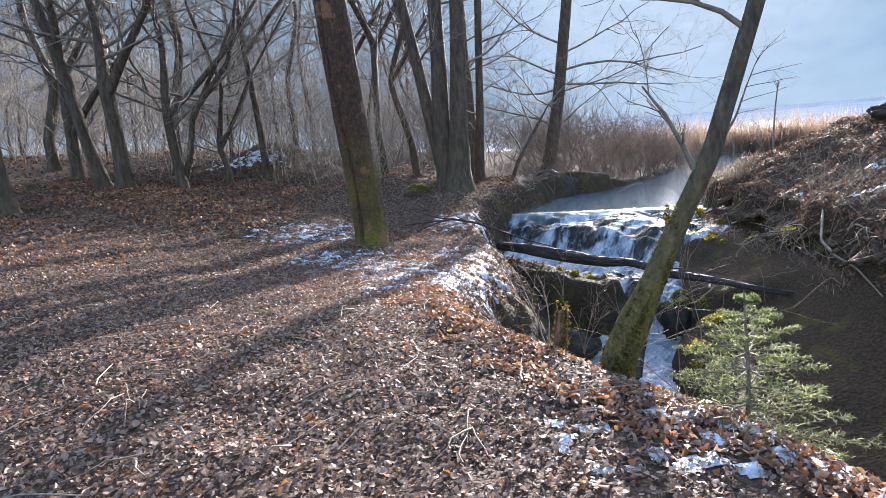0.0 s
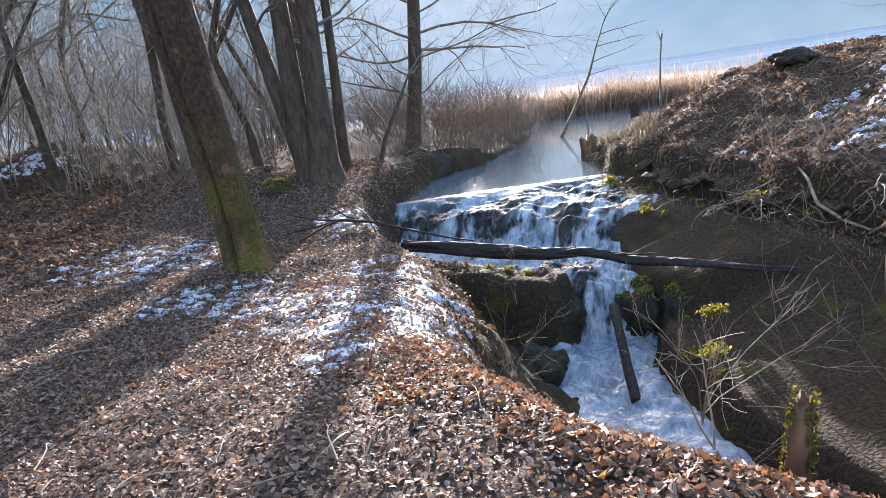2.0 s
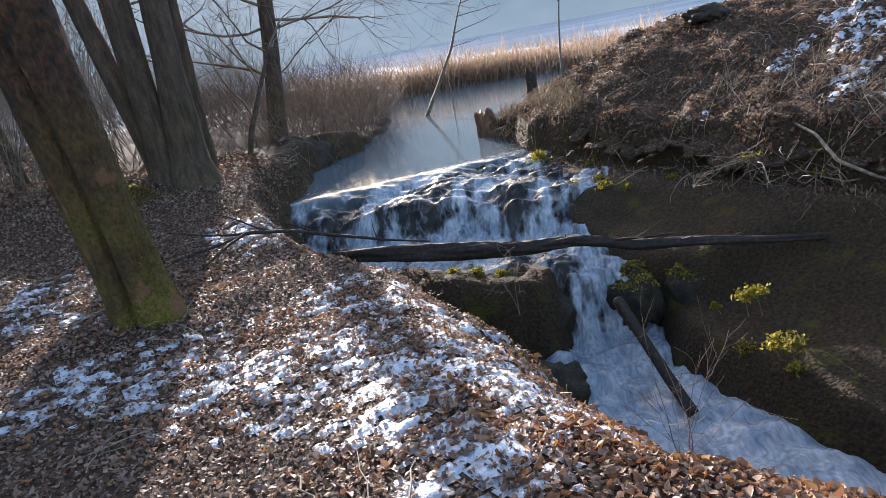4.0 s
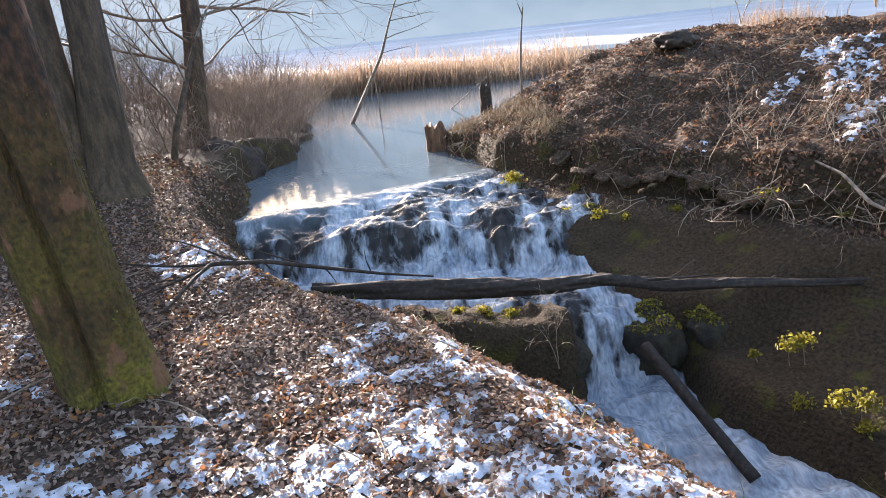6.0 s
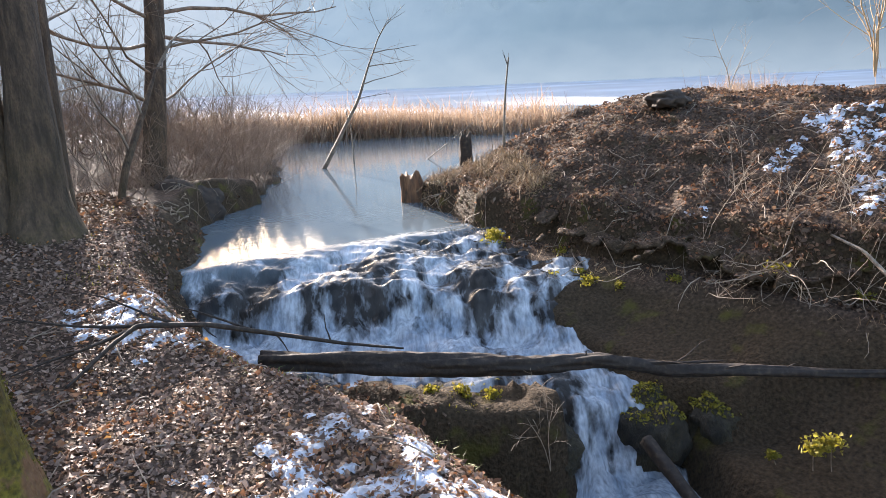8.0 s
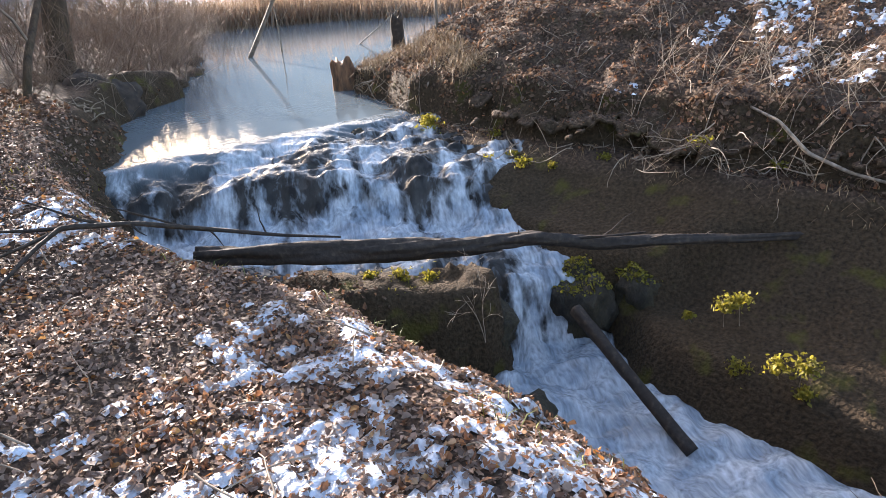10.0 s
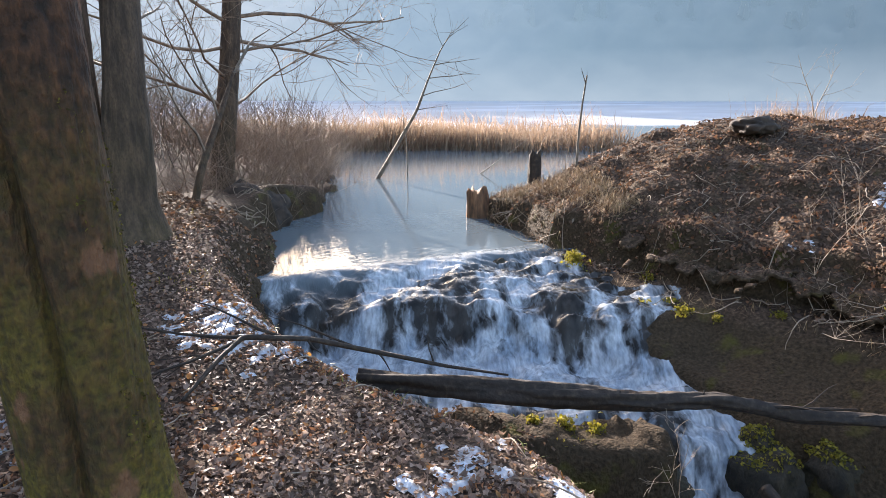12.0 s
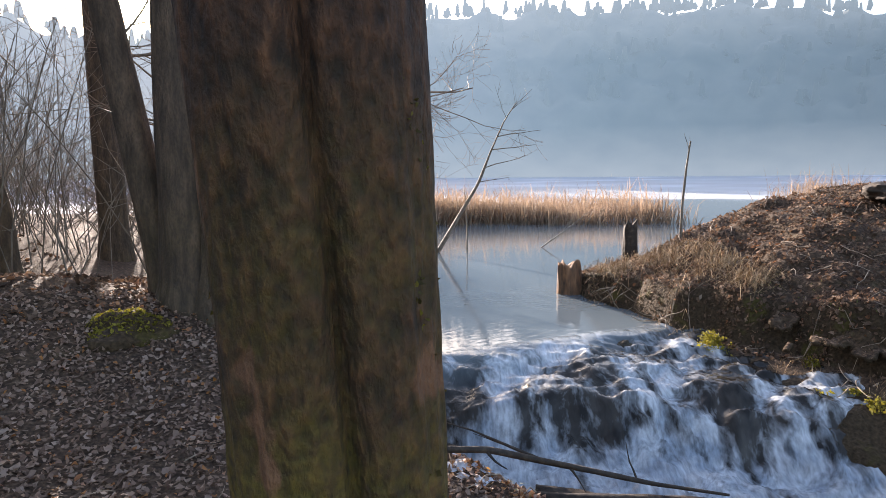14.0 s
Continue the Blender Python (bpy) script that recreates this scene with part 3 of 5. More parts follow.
along.data.foreach_set("vector", co.astype(np.float32).reshape(-1))
tagged(mesh_ob("water_stream", me, RAPIDS), "white foaming stream tumbling over two rock ledges", "water", kind="structure")

px = axis(0, 6, 0.4, 260)
ps = np.concatenate([[11.97], 11.97 + np.cumsum(0.3 * 1.06 ** np.arange(72))])
PX, PS = np.meshgrid(px, ps, indexing="ij")
me, _ = grid_mesh("pond", PX, PS - 0.32 * np.clip(PX - 2.0, -10, 10), PX * 0.0, keep=(PS < 60))
tagged(mesh_ob("water_pond", me, WATER), "calm reed-lined pond mirroring the pale sky", "water", kind="structure")


def hill():
    az = np.radians(np.linspace(-110, 150, 520))
    el = np.interp(np.degrees(az), [-110, -60, -20, 4, 12, 25, 36, 45, 65, 75, 95, 150], [8, 15, 15, 13.5, 10.8, 10.8, 13.8, 14.3, 13.7, 12.2, 9, 6])
    rows = np.linspace(0, 1, 26)
    A, K = np.meshgrid(az, rows, indexing="ij")
    top = 300 * np.tan(np.radians(el))[:, None]
    R = 185 + 115 * K
    Z = 1 + top * K ** 1.15 + 5 * fbm(A * 40, K * 9, 4, 61) * smooth(0.05, 0.5, K)
    Z[:, -1] -= 3
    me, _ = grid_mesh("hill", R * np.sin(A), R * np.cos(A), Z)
    root = tagged(mesh_ob("backdrop_hill", me, HILL), "wooded hillside with blue winter haze painted as glow, across the water", "hill", kind="structure")
    rng = np.random.RandomState(62)
    n = 2600
    a = rng.randint(0, 519, n)
    k = rng.uniform(0.15, 1.0, n) ** 0.5
    a[:900], k[:900] = rng.randint(0, 519, 900), 1.0
    vs, fs = [], []
    for i in range(n):
        t, r = az[a[i]] + rng.uniform(-0.006, 0.006), 185 + 115 * k[i]
        base = np.array([r * math.sin(t), r * math.cos(t), 1 + top[a[i], 0] * k[i] ** 1.15 - 5])
        hgt, w = rng.uniform(5, 10), rng.uniform(1.0, 2.4)
        ang = np.arange(5) * 2 * np.pi / 5 + rng.uniform(0, 6)
        lowring = base + np.stack([np.cos(ang) * w, np.sin(ang) * w, rng.uniform(2, 5, 5)], -1)
        midring = base + np.stack([np.cos(ang) * w * 0.75, np.sin(ang) * w * 0.75, hgt * rng.uniform(0.5, 0.75, 5)], -1)
        tip = base + np.stack([np.cos(ang) * w * 0.4, np.sin(ang) * w * 0.4, np.full(5, hgt)], -1)
        o = i * 15
        vs.append(np.concatenate([lowring, midring, tip]))
        j = np.arange(5)
        q = (j + 1) % 5
        fs.append(np.concatenate([np.stack([j, q, q + 5, j + 5], -1), np.stack([j + 5, q + 5, q + 10, j + 10], -1)]) + o)
    # the trees take the hill's glowing haze colour
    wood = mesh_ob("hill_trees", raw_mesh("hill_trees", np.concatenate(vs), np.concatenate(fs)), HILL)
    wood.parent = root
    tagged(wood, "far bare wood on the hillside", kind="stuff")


hill()

# turf overhanging the far bank
TX, TY = np.meshgrid(np.arange(3.2, 5.9, 0.025), np.arange(2.0, 10.8, 0.025), indexing="ij")
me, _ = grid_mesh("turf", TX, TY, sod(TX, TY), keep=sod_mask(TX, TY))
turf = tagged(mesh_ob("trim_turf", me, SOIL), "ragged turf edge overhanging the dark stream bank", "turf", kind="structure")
thick = turf.modifiers.new("thickness", "SOLIDIFY")
thick.thickness, thick.offset = 0.025, -1


# ---- snow ----
def snow_patch(cx, cy, rx, ry, amount, seed, label):
    x, y = np.meshgrid(np.arange(cx - rx * 1.2, cx + rx * 1.2, 0.02), np.arange(cy - ry * 1.2, cy + ry * 1.2, 0.02), indexing="ij")
    k = amount - ((x - cx) / rx) ** 2 * 0.55 - ((y - cy) / ry) ** 2 * 0.55 + 0.6 * fbm(x * 3.2, y * 3.2, 3, seed) + 2.3 * fbm(x * 13, y * 13, 4, seed + 5) - 0.27 - 4 * np.clip(side(x, y, CREST) - 0.3, 0, 1) * (x < 3) - 4 * np.clip(0.45 - side(x, y, RIM), 0, 1) * (x > 3)
    z = surface(x, y) + 0.010 + 0.014 * np.clip(k * 1.6, -0.4, 1)
    me, _ = grid_mesh("snow_patch", x, y, z, keep=k > -0.02)
    tagged(mesh_ob("snow_patch", me, SNOW), label, "snow", kind="stuff")


for i, (cx, cy, rx, ry, amount) in enumerate([(0.02, 7.05, 0.7, 1.3, 0.29), (-0.45, 7.0, 0.55, 0.6, -0.04), (-0.75, 7.5, 0.6, 0.4, 0.2), (0.0, 6.4, 0.5, 0.5, 0.1), (-1.35, 8.1, 0.6, 0.35, 0.22), (-2.1, 9.9, 0.8, 0.85, 0.10), (0.3, 10.4, 0.5, 0.5, 0.18),
                                              (-0.5, 5.85, 0.35, 0.4, 0.0), (0.95, 2.35, 0.4, 0.35, -0.05), (1.25, 1.95, 0.35, 0.3, 0.0), (-5.1, 16.5, 0.9, 0.35, 0.2)]):
    snow_patch(cx, cy, rx, ry, amount, 70 + i, "thin melting snow patch broken by dead leaves")
for i, (cx, cy, rx, ry, amount) in enumerate([(6.35, 7.65, 0.4, 0.3, 0.17), (5.75, 7.35, 0.4, 0.22, 0.2), (5.45, 7.95, 0.4, 0.1, 0.18), (5.0, 7.1, 0.5, 0.14, 0.2), (4.4, 8.36, 0.22, 0.1, 0.02), (5.4, 6.6, 0.7, 0.2, 0.02)]):
    snow_patch(cx, cy, rx, ry, amount, 90 + i, "thin snow patch on the leafy mound")


# ---- trees ----
def tree(name, base, path, radii, label, bark, seed, crown=(), sides=14, flare=0.35, seam=0.0, group="", twig=None, rough=0.06):
    """crown: (share of the trunk, way, length, radius, depth) for each limb."""
    rng = np.random.RandomState(seed)
    root = thing(name, base, label, "tree", group)
    part("trunk", trunk_mesh(path, radii, sides, seed, rough, flare, seam), bark, root)
    pieces = []
    path = np.asarray(path, float)
    for share, way, length, radius, depth in crown:
        k = share * (len(path) - 1)
        i = min(int(k), len(path) - 2)
        limbs(rng, path[i] + (path[i + 1] - path[i]) * (k - i), way, length, radius, depth, pieces)
    if pieces:
        part("crown", raw_mesh("crown", *merge(pieces)), twig or TWIG, root, "bare winter branches")
    return root


def moss_fuzz(root, path, radii, top, n, size, seed, around=(0, 6.283)):
    """Ragged moss standing off the foot of a trunk."""
    rng = np.random.RandomState(seed)
    path = np.asarray(path, float)
    z = rng.uniform(0, 1, n) ** 1.3 * (top + 0.05) - 0.05
    a = rng.uniform(*around, n)
    r = np.interp(z, path[:, 2], radii) * rng.uniform(0.96, 1.05, n)
    keep = fbm(np.cos(a) * 2 + z * 3, np.sin(a) * 2 + z * 3, 3, seed) > -0.12 + 0.35 * z / top
    z, a, r = z[keep], a[keep], r[keep]
    x, y = np.interp(z, path[:, 2], path[:, 0]) + r * np.cos(a), np.interp(z, path[:, 2], path[:, 1]) + r * np.sin(a)
    nn = np.stack([np.cos(a), np.sin(a), np.full(len(a), 0.2)], -1)
    tagged(part("moss", leaf_mesh("moss", x, y, z, nn, rng.uniform(0.5, 1.2, len(a)) * size, 0.8), TRUNK_MOSS, root, "ragged olive-green moss"), kind="stuff")


def random_crown(rng, n, lo, hi, length, radius, depth, rise=0.5):
    out = []
    for _ in range(n):
        a = rng.uniform(0, 2 * np.pi)
        out.append((rng.uniform(lo, hi), (math.cos(a), math.sin(a), rng.uniform(0.1, rise)), length * rng.uniform(0.6, 1.2), radius * rng.uniform(0.6, 1.1), depth))
    return out


rng0 = np.random.RandomState(11)
beech = tree("beech_tree", (-1.11, 8.92, 0.12), [(0.10, -0.015, -0.15), (0.065, -0.015, 0.3), (0.0, -0.02, 1.2), (-0.085, -0.045, 2.4), (-0.22, -0.05, 4.5), (-0.3, 0.1, 8), (-0.3, 0.2, 12)],
     [0.25, 0.215, 0.212, 0.222, 0.215, 0.15, 0.08], "thick beech trunk with a seam and mossy foot beside the path", BARK_A, 3,
     random_crown(rng0, 9, 0.78, 0.98, 3.0, 0.05, 2, 0.9), sides=110, flare=0.3, seam=0.26, rough=0.06)
slim = tree("leaning_tree", (0.97, 3.36, 0.24), [(-0.02, 0, -0.1), (0.03, 0, 0.12), (0.1, 0, 0.28), (0.21, 0, 0.5), (0.34, 0, 0.78), (0.52, 0, 1.14), (0.63, 0, 1.5), (0.77, 0, 1.95), (1.0, 0.1, 2.9), (1.25, 0.2, 4.2)],
     [0.085, 0.085, 0.08, 0.06, 0.05, 0.047, 0.043, 0.04, 0.03, 0.013], "slim leaning tree with a thick green moss foot", BARK_B, 5,
     [(0.52, (-0.6, 0.2, 0.75), 0.55, 0.018, 2), (0.72, (-0.8, 0.3, 0.5), 0.9, 0.016, 2), (0.8, (1, 0.2, 0.05), 1.3, 0.014, 2), (0.76, (1, -0.1, 0.3), 0.9, 0.012, 2), (0.88, (-0.6, 0.4, 0.5), 1.3, 0.02, 2), (0.92, (0.7, 0.5, 0.4), 1.2, 0.018, 2)],
     sides=32, flare=0.3, rough=0.1)

moss_fuzz(beech, [(0.10, -0.015, -0.15), (0.065, -0.015, 0.3), (0.0, -0.02, 1.2), (-0.085, -0.045, 2.4)], [0.27, 0.222, 0.212, 0.205], 1.9, 5200, 0.009, 15, (-1.3, 2.6))
moss_fuzz(slim, [(-0.02, 0, -0.1), (0.03, 0, 0.12), (0.1, 0, 0.28), (0.21, 0, 0.5), (0.34, 0, 0.78)], [0.1, 0.092, 0.083, 0.063, 0.052], 0.9, 5200, 0.012, 16)

# clump of stems on the berm
tree("alder_tree", (0.3, 12.6, 0.36), [(-0.06, 0, -0.2), (-0.02, 0, 0.45), (0.06, 0, 1.6), (0.16, 0.05, 3.2), (0.3, 0.1, 6), (0.4, 0.1, 10)], [0.42, 0.24, 0.165, 0.145, 0.115, 0.04],
     "stout bare alder stem rising from the leafy berm", BARK, 21, random_crown(rng0, 9, 0.5, 0.95, 2.6, 0.03, 2), sides=44, flare=0.5, group="alder clump")
tree("alder_tree", (0.0, 12.8, 0.36), [(0.06, 0, -0.2), (0.03, 0, 0.45), (0.02, 0, 1.6), (0.06, 0.1, 3.2), (0.1, 0.2, 6), (0.1, 0.3, 10)], [0.34, 0.2, 0.16, 0.14, 0.1, 0.04],
     "stout bare alder stem grown beside its twin", BARK, 26, random_crown(rng0, 7, 0.5, 0.95, 2.4, 0.03, 2), sides=36, flare=0.5, group="alder clump")
tree("alder_tree", (0.0, 13.05, 0.4), [(0.05, 0, -0.2), (-0.05, 0, 0.5), (-0.28, 0.05, 2), (-0.72, 0.1, 4.6), (-1.1, 0.2, 8)], [0.2, 0.14, 0.115, 0.095, 0.04],
     "slender bare alder stem leaning over the berm", BARK, 22, random_crown(rng0, 7, 0.5, 0.95, 2.2, 0.025, 2), sides=24, flare=0.4, group="alder clump")
tree("alder_tree", (0.72, 13.6, 0.36), [(0, 0, -0.2), (0.02, 0, 0.5), (0.12, 0.1, 2), (0.26, 0.2, 4.6), (0.4, 0.3, 8)], [0.14, 0.1, 0.085, 0.07, 0.03],
     "slender bare alder stem leaning over the berm", BARK, 23, random_crown(rng0, 7, 0.4, 0.95, 2.2, 0.022, 2), sides=20, flare=0.4, group="alder clump")
tree("alder_tree", (0.7, 17.2, 0.3), [(0, 0, -0.2), (-0.02, 0, 0.6), (-0.05, 0, 2.5), (-0.1, 0, 6), (-0.1, 0, 10)], [0.26, 0.19, 0.17, 0.13, 0.05],
     "bare alder stem behind the clump", BARK, 27, random_crown(rng0, 7, 0.4, 0.95, 2.4, 0.03, 2), sides=24, flare=0.4, group="alder clump")
tree("alder_tree", (2.42, 15.5, 0.25), [(-0.06, 0, -0.3), (0.1, 0, 0.6), (0.4, 0.2, 2), (0.68, 0.3, 4), (1.1, 0.4, 7), (1.4, 0.4, 10)], [0.24, 0.16, 0.135, 0.12, 0.09, 0.04],
     "bare alder with long arching branches at the pond's edge", BARK, 24,
     [(0.46, (1, 0.22, 0.26), 3.5, 0.034, 3), (0.43, (1, 0.3, -0.02), 3.7, 0.032, 3), (0.41, (1, -0.3, 0.05), 2.4, 0.024, 3), (0.42, (-1, 0.1, 0.1), 2.6, 0.03, 3), (0.45, (-1, -0.2, 0.3), 2.4, 0.028, 3), (0.3, (-0.8, -0.1, 0.9), 2.2, 0.03, 3), (0.36, (-0.8, -0.5, 0.2), 2.2, 0.022, 3),
      (0.5, (0.9, 0.2, 0.35), 2.8, 0.028, 3), (0.52, (-0.8, 0, 0.4), 2.5, 0.028, 3), (0.3, (1, 0.1, 0.4), 2.0, 0.02, 3), (0.3, (-1, -0.2, 0.5), 2.0, 0.02, 3)] + random_crown(rng0, 6, 0.6, 0.95, 2.2, 0.03, 3),
     sides=28, flare=0.5, group="alder clump", twig=TWIG_RED)
tree("young_alder", (1.25, 13.9, 0.3), [(0, 0, -0.3), (0.35, 0.2, 0.6), (0.85, 0.6, 1.3), (1.2, 0.9, 1.8)], [0.05, 0.042, 0.034, 0.012], "crooked young alder leaning towards the pond", BARK, 25,
     [(0.95, (0.6, 0.3, 0.7), 1.3, 0.022, 2), (0.97, (0.9, 0.4, 0.1), 0.9, 0.02, 2), (0.6, (-0.3, 0, 1), 1.4, 0.018, 2), (0.4, (-0.2, 0.1, 1), 1.6, 0.018, 2)], sides=14)

# row of trees beside the path
FOREST = "bare trees along the woodland path"


def forked(at, lean, height, r, seed, fork, label, way=(0.75, 0.05, 1), moss=None):
    """A tree that parts into two stems at the height fork, both bent and branching."""
    rng = np.random.RandomState(seed)
    g = float(ground(at[0], at[1]))
    k = np.array([-0.1, 0.4 * fork, fork, fork + 0.15 * height, fork + 0.35 * height, height])
    bend = rng.normal(0, 0.018 * height, (6, 2))
    bend[:2] *= 0.2
    path = [(lean * max(z, 0) / height - 0.10 * max(z - fork, 0) + bx, by, z) for z, (bx, by) in zip(k, bend)]
    root = tree("forest_tree", (at[0], at[1], g - 0.05), path, [r * 0.95, r * 0.75, r * 0.72, r * 0.5, r * 0.32, r * 0.08], label, BARK, seed,
                random_crown(rng, 12, 0.3, 0.97, height * 0.28, r * 0.26, 3, 0.9), sides=18, flare=0.6, group=FOREST, rough=0.14)
    start = np.array(path[2]) - np.array((0, 0, 0.12))
    limb = wander(rng, start, way, height * 0.62, 6, 0.09, 0.05)
    part("limb", trunk_mesh(limb, np.linspace(r * 0.55, r * 0.08, 7), 12, seed + 1, 0.1, 0.0), BARK, root)
    pieces = []
    for _ in range(9):
        i = rng.randint(1, 6)
        limbs(rng, limb[i], rng.normal(0, 0.6, 3) + np.array((0.2, 0, 0.6)), height * rng.uniform(0.12, 0.28), r * 0.18, 3, pieces)
    part("crown", raw_mesh("crown", *merge(pieces)), TWIG, root, "bare winter branches")


forked((-6.75, 13.4), 0.2, 9.5, 0.19, 31, 2.1, "forked grey-brown tree with a mossy foot")
forked((-7.25, 13.5), -2.6, 10, 0.16, 32, 2.6, "bare tree leaning over the path", (0.25, 0, 1))
forked((-8.6, 15.0), -0.4, 10, 0.17, 33, 1.2, "dark bare tree with branches from low down")
forked((-5.75, 13.9), 0.1, 9, 0.13, 34, 1.7, "bare tree with long slanting side branches", (1.0, 0, 0.55))
forked((-5.9, 14.0), 3.6, 7, 0.09, 44, 1.6, "thin bare tree slanting from the clump beside the path", (0.3, 0.2, 1))
forked((-4.9, 14.6), -0.2, 9, 0.09, 35, 0.9, "slender bare tree beside the path")
forked((-4.3, 15.2), 0.1, 10, 0.10, 36, 3.0, "slender bare tree beside the path")
forked((-10.5, 17.0), 0.3, 11, 0.18, 37, 2.2, "dark bare tree with branches from low down")
forked((-7.2, 10.2), -0.1, 11, 0.24, 38, 4.0, "stout mossy tree at the path's far edge")
forked((-1.6, 16.2), -0.3, 11, 0.11, 39, 3.5, "slim dark stem behind the berm")
forked((-0.7, 15.6), -0.5, 11, 0.10, 40, 2.5, "slim dark stem behind the berm")
forked((-2.5, 17.5), -0.2, 11, 0.12, 43, 3.0, "slim dark stem behind the berm")

# wood behind, from a few grown trees
protos = []
for k in range(5):
    rng = np.random.RandomState(200 + k)
    h, r, lean = rng.uniform(9, 13), rng.uniform(0.05, 0.12), rng.uniform(-2.2, 2.2)
    protos.append(tree("forest_tree", (-14 - 2 * k, 26 + k, 1.2), [(0, 0, -0.6), (lean * 0.15, 0, h * 0.1), (lean * 0.3 + rng.normal(0, 0.25), 0.3, h * 0.28), (lean * 0.4 + rng.normal(0, 0.4), -0.3, h * 0.5), (lean * 0.8 + rng.normal(0, 0.5), 0.2, h * 0.75), (lean, 0, h)],
                       [r * 1.2, r, r * 0.85, r * 0.65, r * 0.4, r * 0.1], "bare winter tree in the wood beyond the path", BARK, 210 + k, random_crown(rng, 17, 0.2, 0.95, 2.8, 0.035, 2, 0.9), sides=10, flare=0.3, group="far wood"))
rng = np.random.RandomState(77)
placed = 0
while placed < 64:
    x, y = rng.uniform(-34, 1.5), rng.uniform(16.5, 52)
    if side(np.array(x), np.array(y), CREST) > -1.0 or (x > 0.335 * (y - 8) - 6 and rng.uniform() < 0.65) or (abs(x + 4.6) < 1.5 and y < 19) or (y < 22 and -14 < x < -8 and abs(y - 14 + x * 0.5) < 2):
        continue
    c = copy_thing(protos[placed % 5], pose(x, y, float(ground(x, y)), 0, 0, rng.uniform(0, 360)))
    c.scale = (rng.uniform(0.8, 1.25),) * 3
    placed += 1


# ---- brush, reeds, leaves, grass ----
def brush(name, label, n, spot, height, mat, seed, thin=0.004, twigs=3, lean=0.25):
    rng = np.random.RandomState(seed)
    pieces = []
    for _ in range(n):
        x, y = spot(rng)
        h = height * rng.uniform(0.5, 1.3)
        path = wander(rng, (x, y, float(ground(x, y)) - 0.05), (rng.normal(0, lean), rng.normal(0, lean), 1), h, 4, 0.13)
        r0 = thin * rng.uniform(1, 2.6)
        pieces.append(tube(path, np.linspace(r0, thin * 0.5, 5), 3))
        for _ in range(twigs):
            i = rng.randint(1, 4)
            tw = wander(rng, path[i], (rng.normal(0, 0.6), rng.normal(0, 0.6), 0.6), h * rng.uniform(0.25, 0.5), 2, 0.2)
            pieces.append(tube(tw, np.linspace(thin * 0.9, thin * 0.4, 3), 3))
    tagged(mesh_ob(name, raw_mesh(name, *merge(pieces)), mat), label, "brush", kind="stuff")


def in_wood(rng):
    while True:
        x, y = rng.uniform(-22, 1.5), rng.uniform(15, 34)
        if x < 0.335 * (y - 8) - 6.5 and side(np.array(x), np.array(y), CREST) < -0.4 and not (y < 19 and x < -8.5):
            return x, y


def on_shore(rng):
    t = rng.uniform(0, 1) ** 0.8
    k = [0, 0.25, 0.6, 1]
    return np.interp(t, k, [2.6, 3.6, 5.4, 7.4]) + 0.25 - abs(rng.normal(0, 0.8)), np.interp(t, k, [14.5, 15.2, 17.0, 20.6]) + abs(rng.normal(0, 0.6))


brush("undergrowth", "grey thicket of thin bare stems in the wood", 1500, in_wood, 5.0, TWIG_DARK, 301, 0.006, 5, 0.4)
brush("undergrowth", "sparse thin stems behind the berm", 200, lambda rng: (rng.uniform(-4, 0.5), rng.uniform(15.5, 24)), 3.5, TWIG_DARK, 304, 0.005)
brush("shore_scrub", "reddish-brown bare twigs along the pond's edge", 420, on_shore, 1.5, TWIG_RED, 302, 0.0035, 6, 0.55)
brush("undergrowth", "tangled bare scrub between the alders and the pond", 420, lambda rng: (rng.uniform(-2.5, 4.6), rng.uniform(17.5, 30)), 2.6, TWIG_DARK, 307, 0.005, 6, 0.5)


def in_berm(rng):
    return rng.uniform(-4.0, -1.0) + (rng.uniform() < 0.2) * 2, rng.uniform(13.8, 16)


brush("shore_scrub", "low tangled twigs along the wooded shore", 700, lambda rng: (rng.uniform(2.5, 8.6), rng.uniform(20.0, 27)), 1.5, TWIG_RED, 308, 0.005, 7, 0.7)
brush("berm_scrub", "thin upright saplings and twigs on the berm", 90, in_berm, 2.4, TWIG, 303, 0.005, 4)


def reeds():
    rng = np.random.RandomState(401)
    n = 13000
    k = rng.uniform(1.2, 6.0, n)
    fx, fy = np.interp(k, np.arange(len(FRONT)), [p[0] for p in FRONT]), np.interp(k, np.arange(len(FRONT)), [p[1] for p in FRONT])
    d = rng.gamma(1.5, 2.0, n)
    x, y = fx + d * 0.55 + rng.normal(0, 0.35, n), fy + d * 0.83 + rng.normal(0, 0.35, n)
    far = rng.uniform(0, 1, n) < 0.06
    x, y = np.where(far, rng.normal(43, 2.2, n), x), np.where(far, rng.normal(21, 1.2, n), y)
    ok = far | ((side(x, y, FRONT) < 0.4 + 0.8 * fbm(x * 0.8, y * 0.8, 2, 43)) & (side(x, y, CREST) > -0.5))
    x, y = x[ok], y[ok]
    hgt = rng.triangular(0.5, 1.25, 2.0, len(x)) * np.where(far[ok], 1.6, 1.0) * (0.85 + 0.5 * fbm(x * 0.25, y * 0.25, 3, 42))
    tagged(mesh_ob("reed_bed", blade_mesh("reed_bed", x, y, np.full(len(x), -0.05), hgt, 0.8, 0.016, 0.7), REED), "pale tan dry reed bed along the far shore", "reeds", kind="stuff")


reeds()


def scatter(n, x0, x1, y0, y1, rule):
    x, y = rs.uniform(x0, x1, n), rs.uniform(y0, y1, n)
    ok = rule(x, y)
    return x[ok], y[ok]


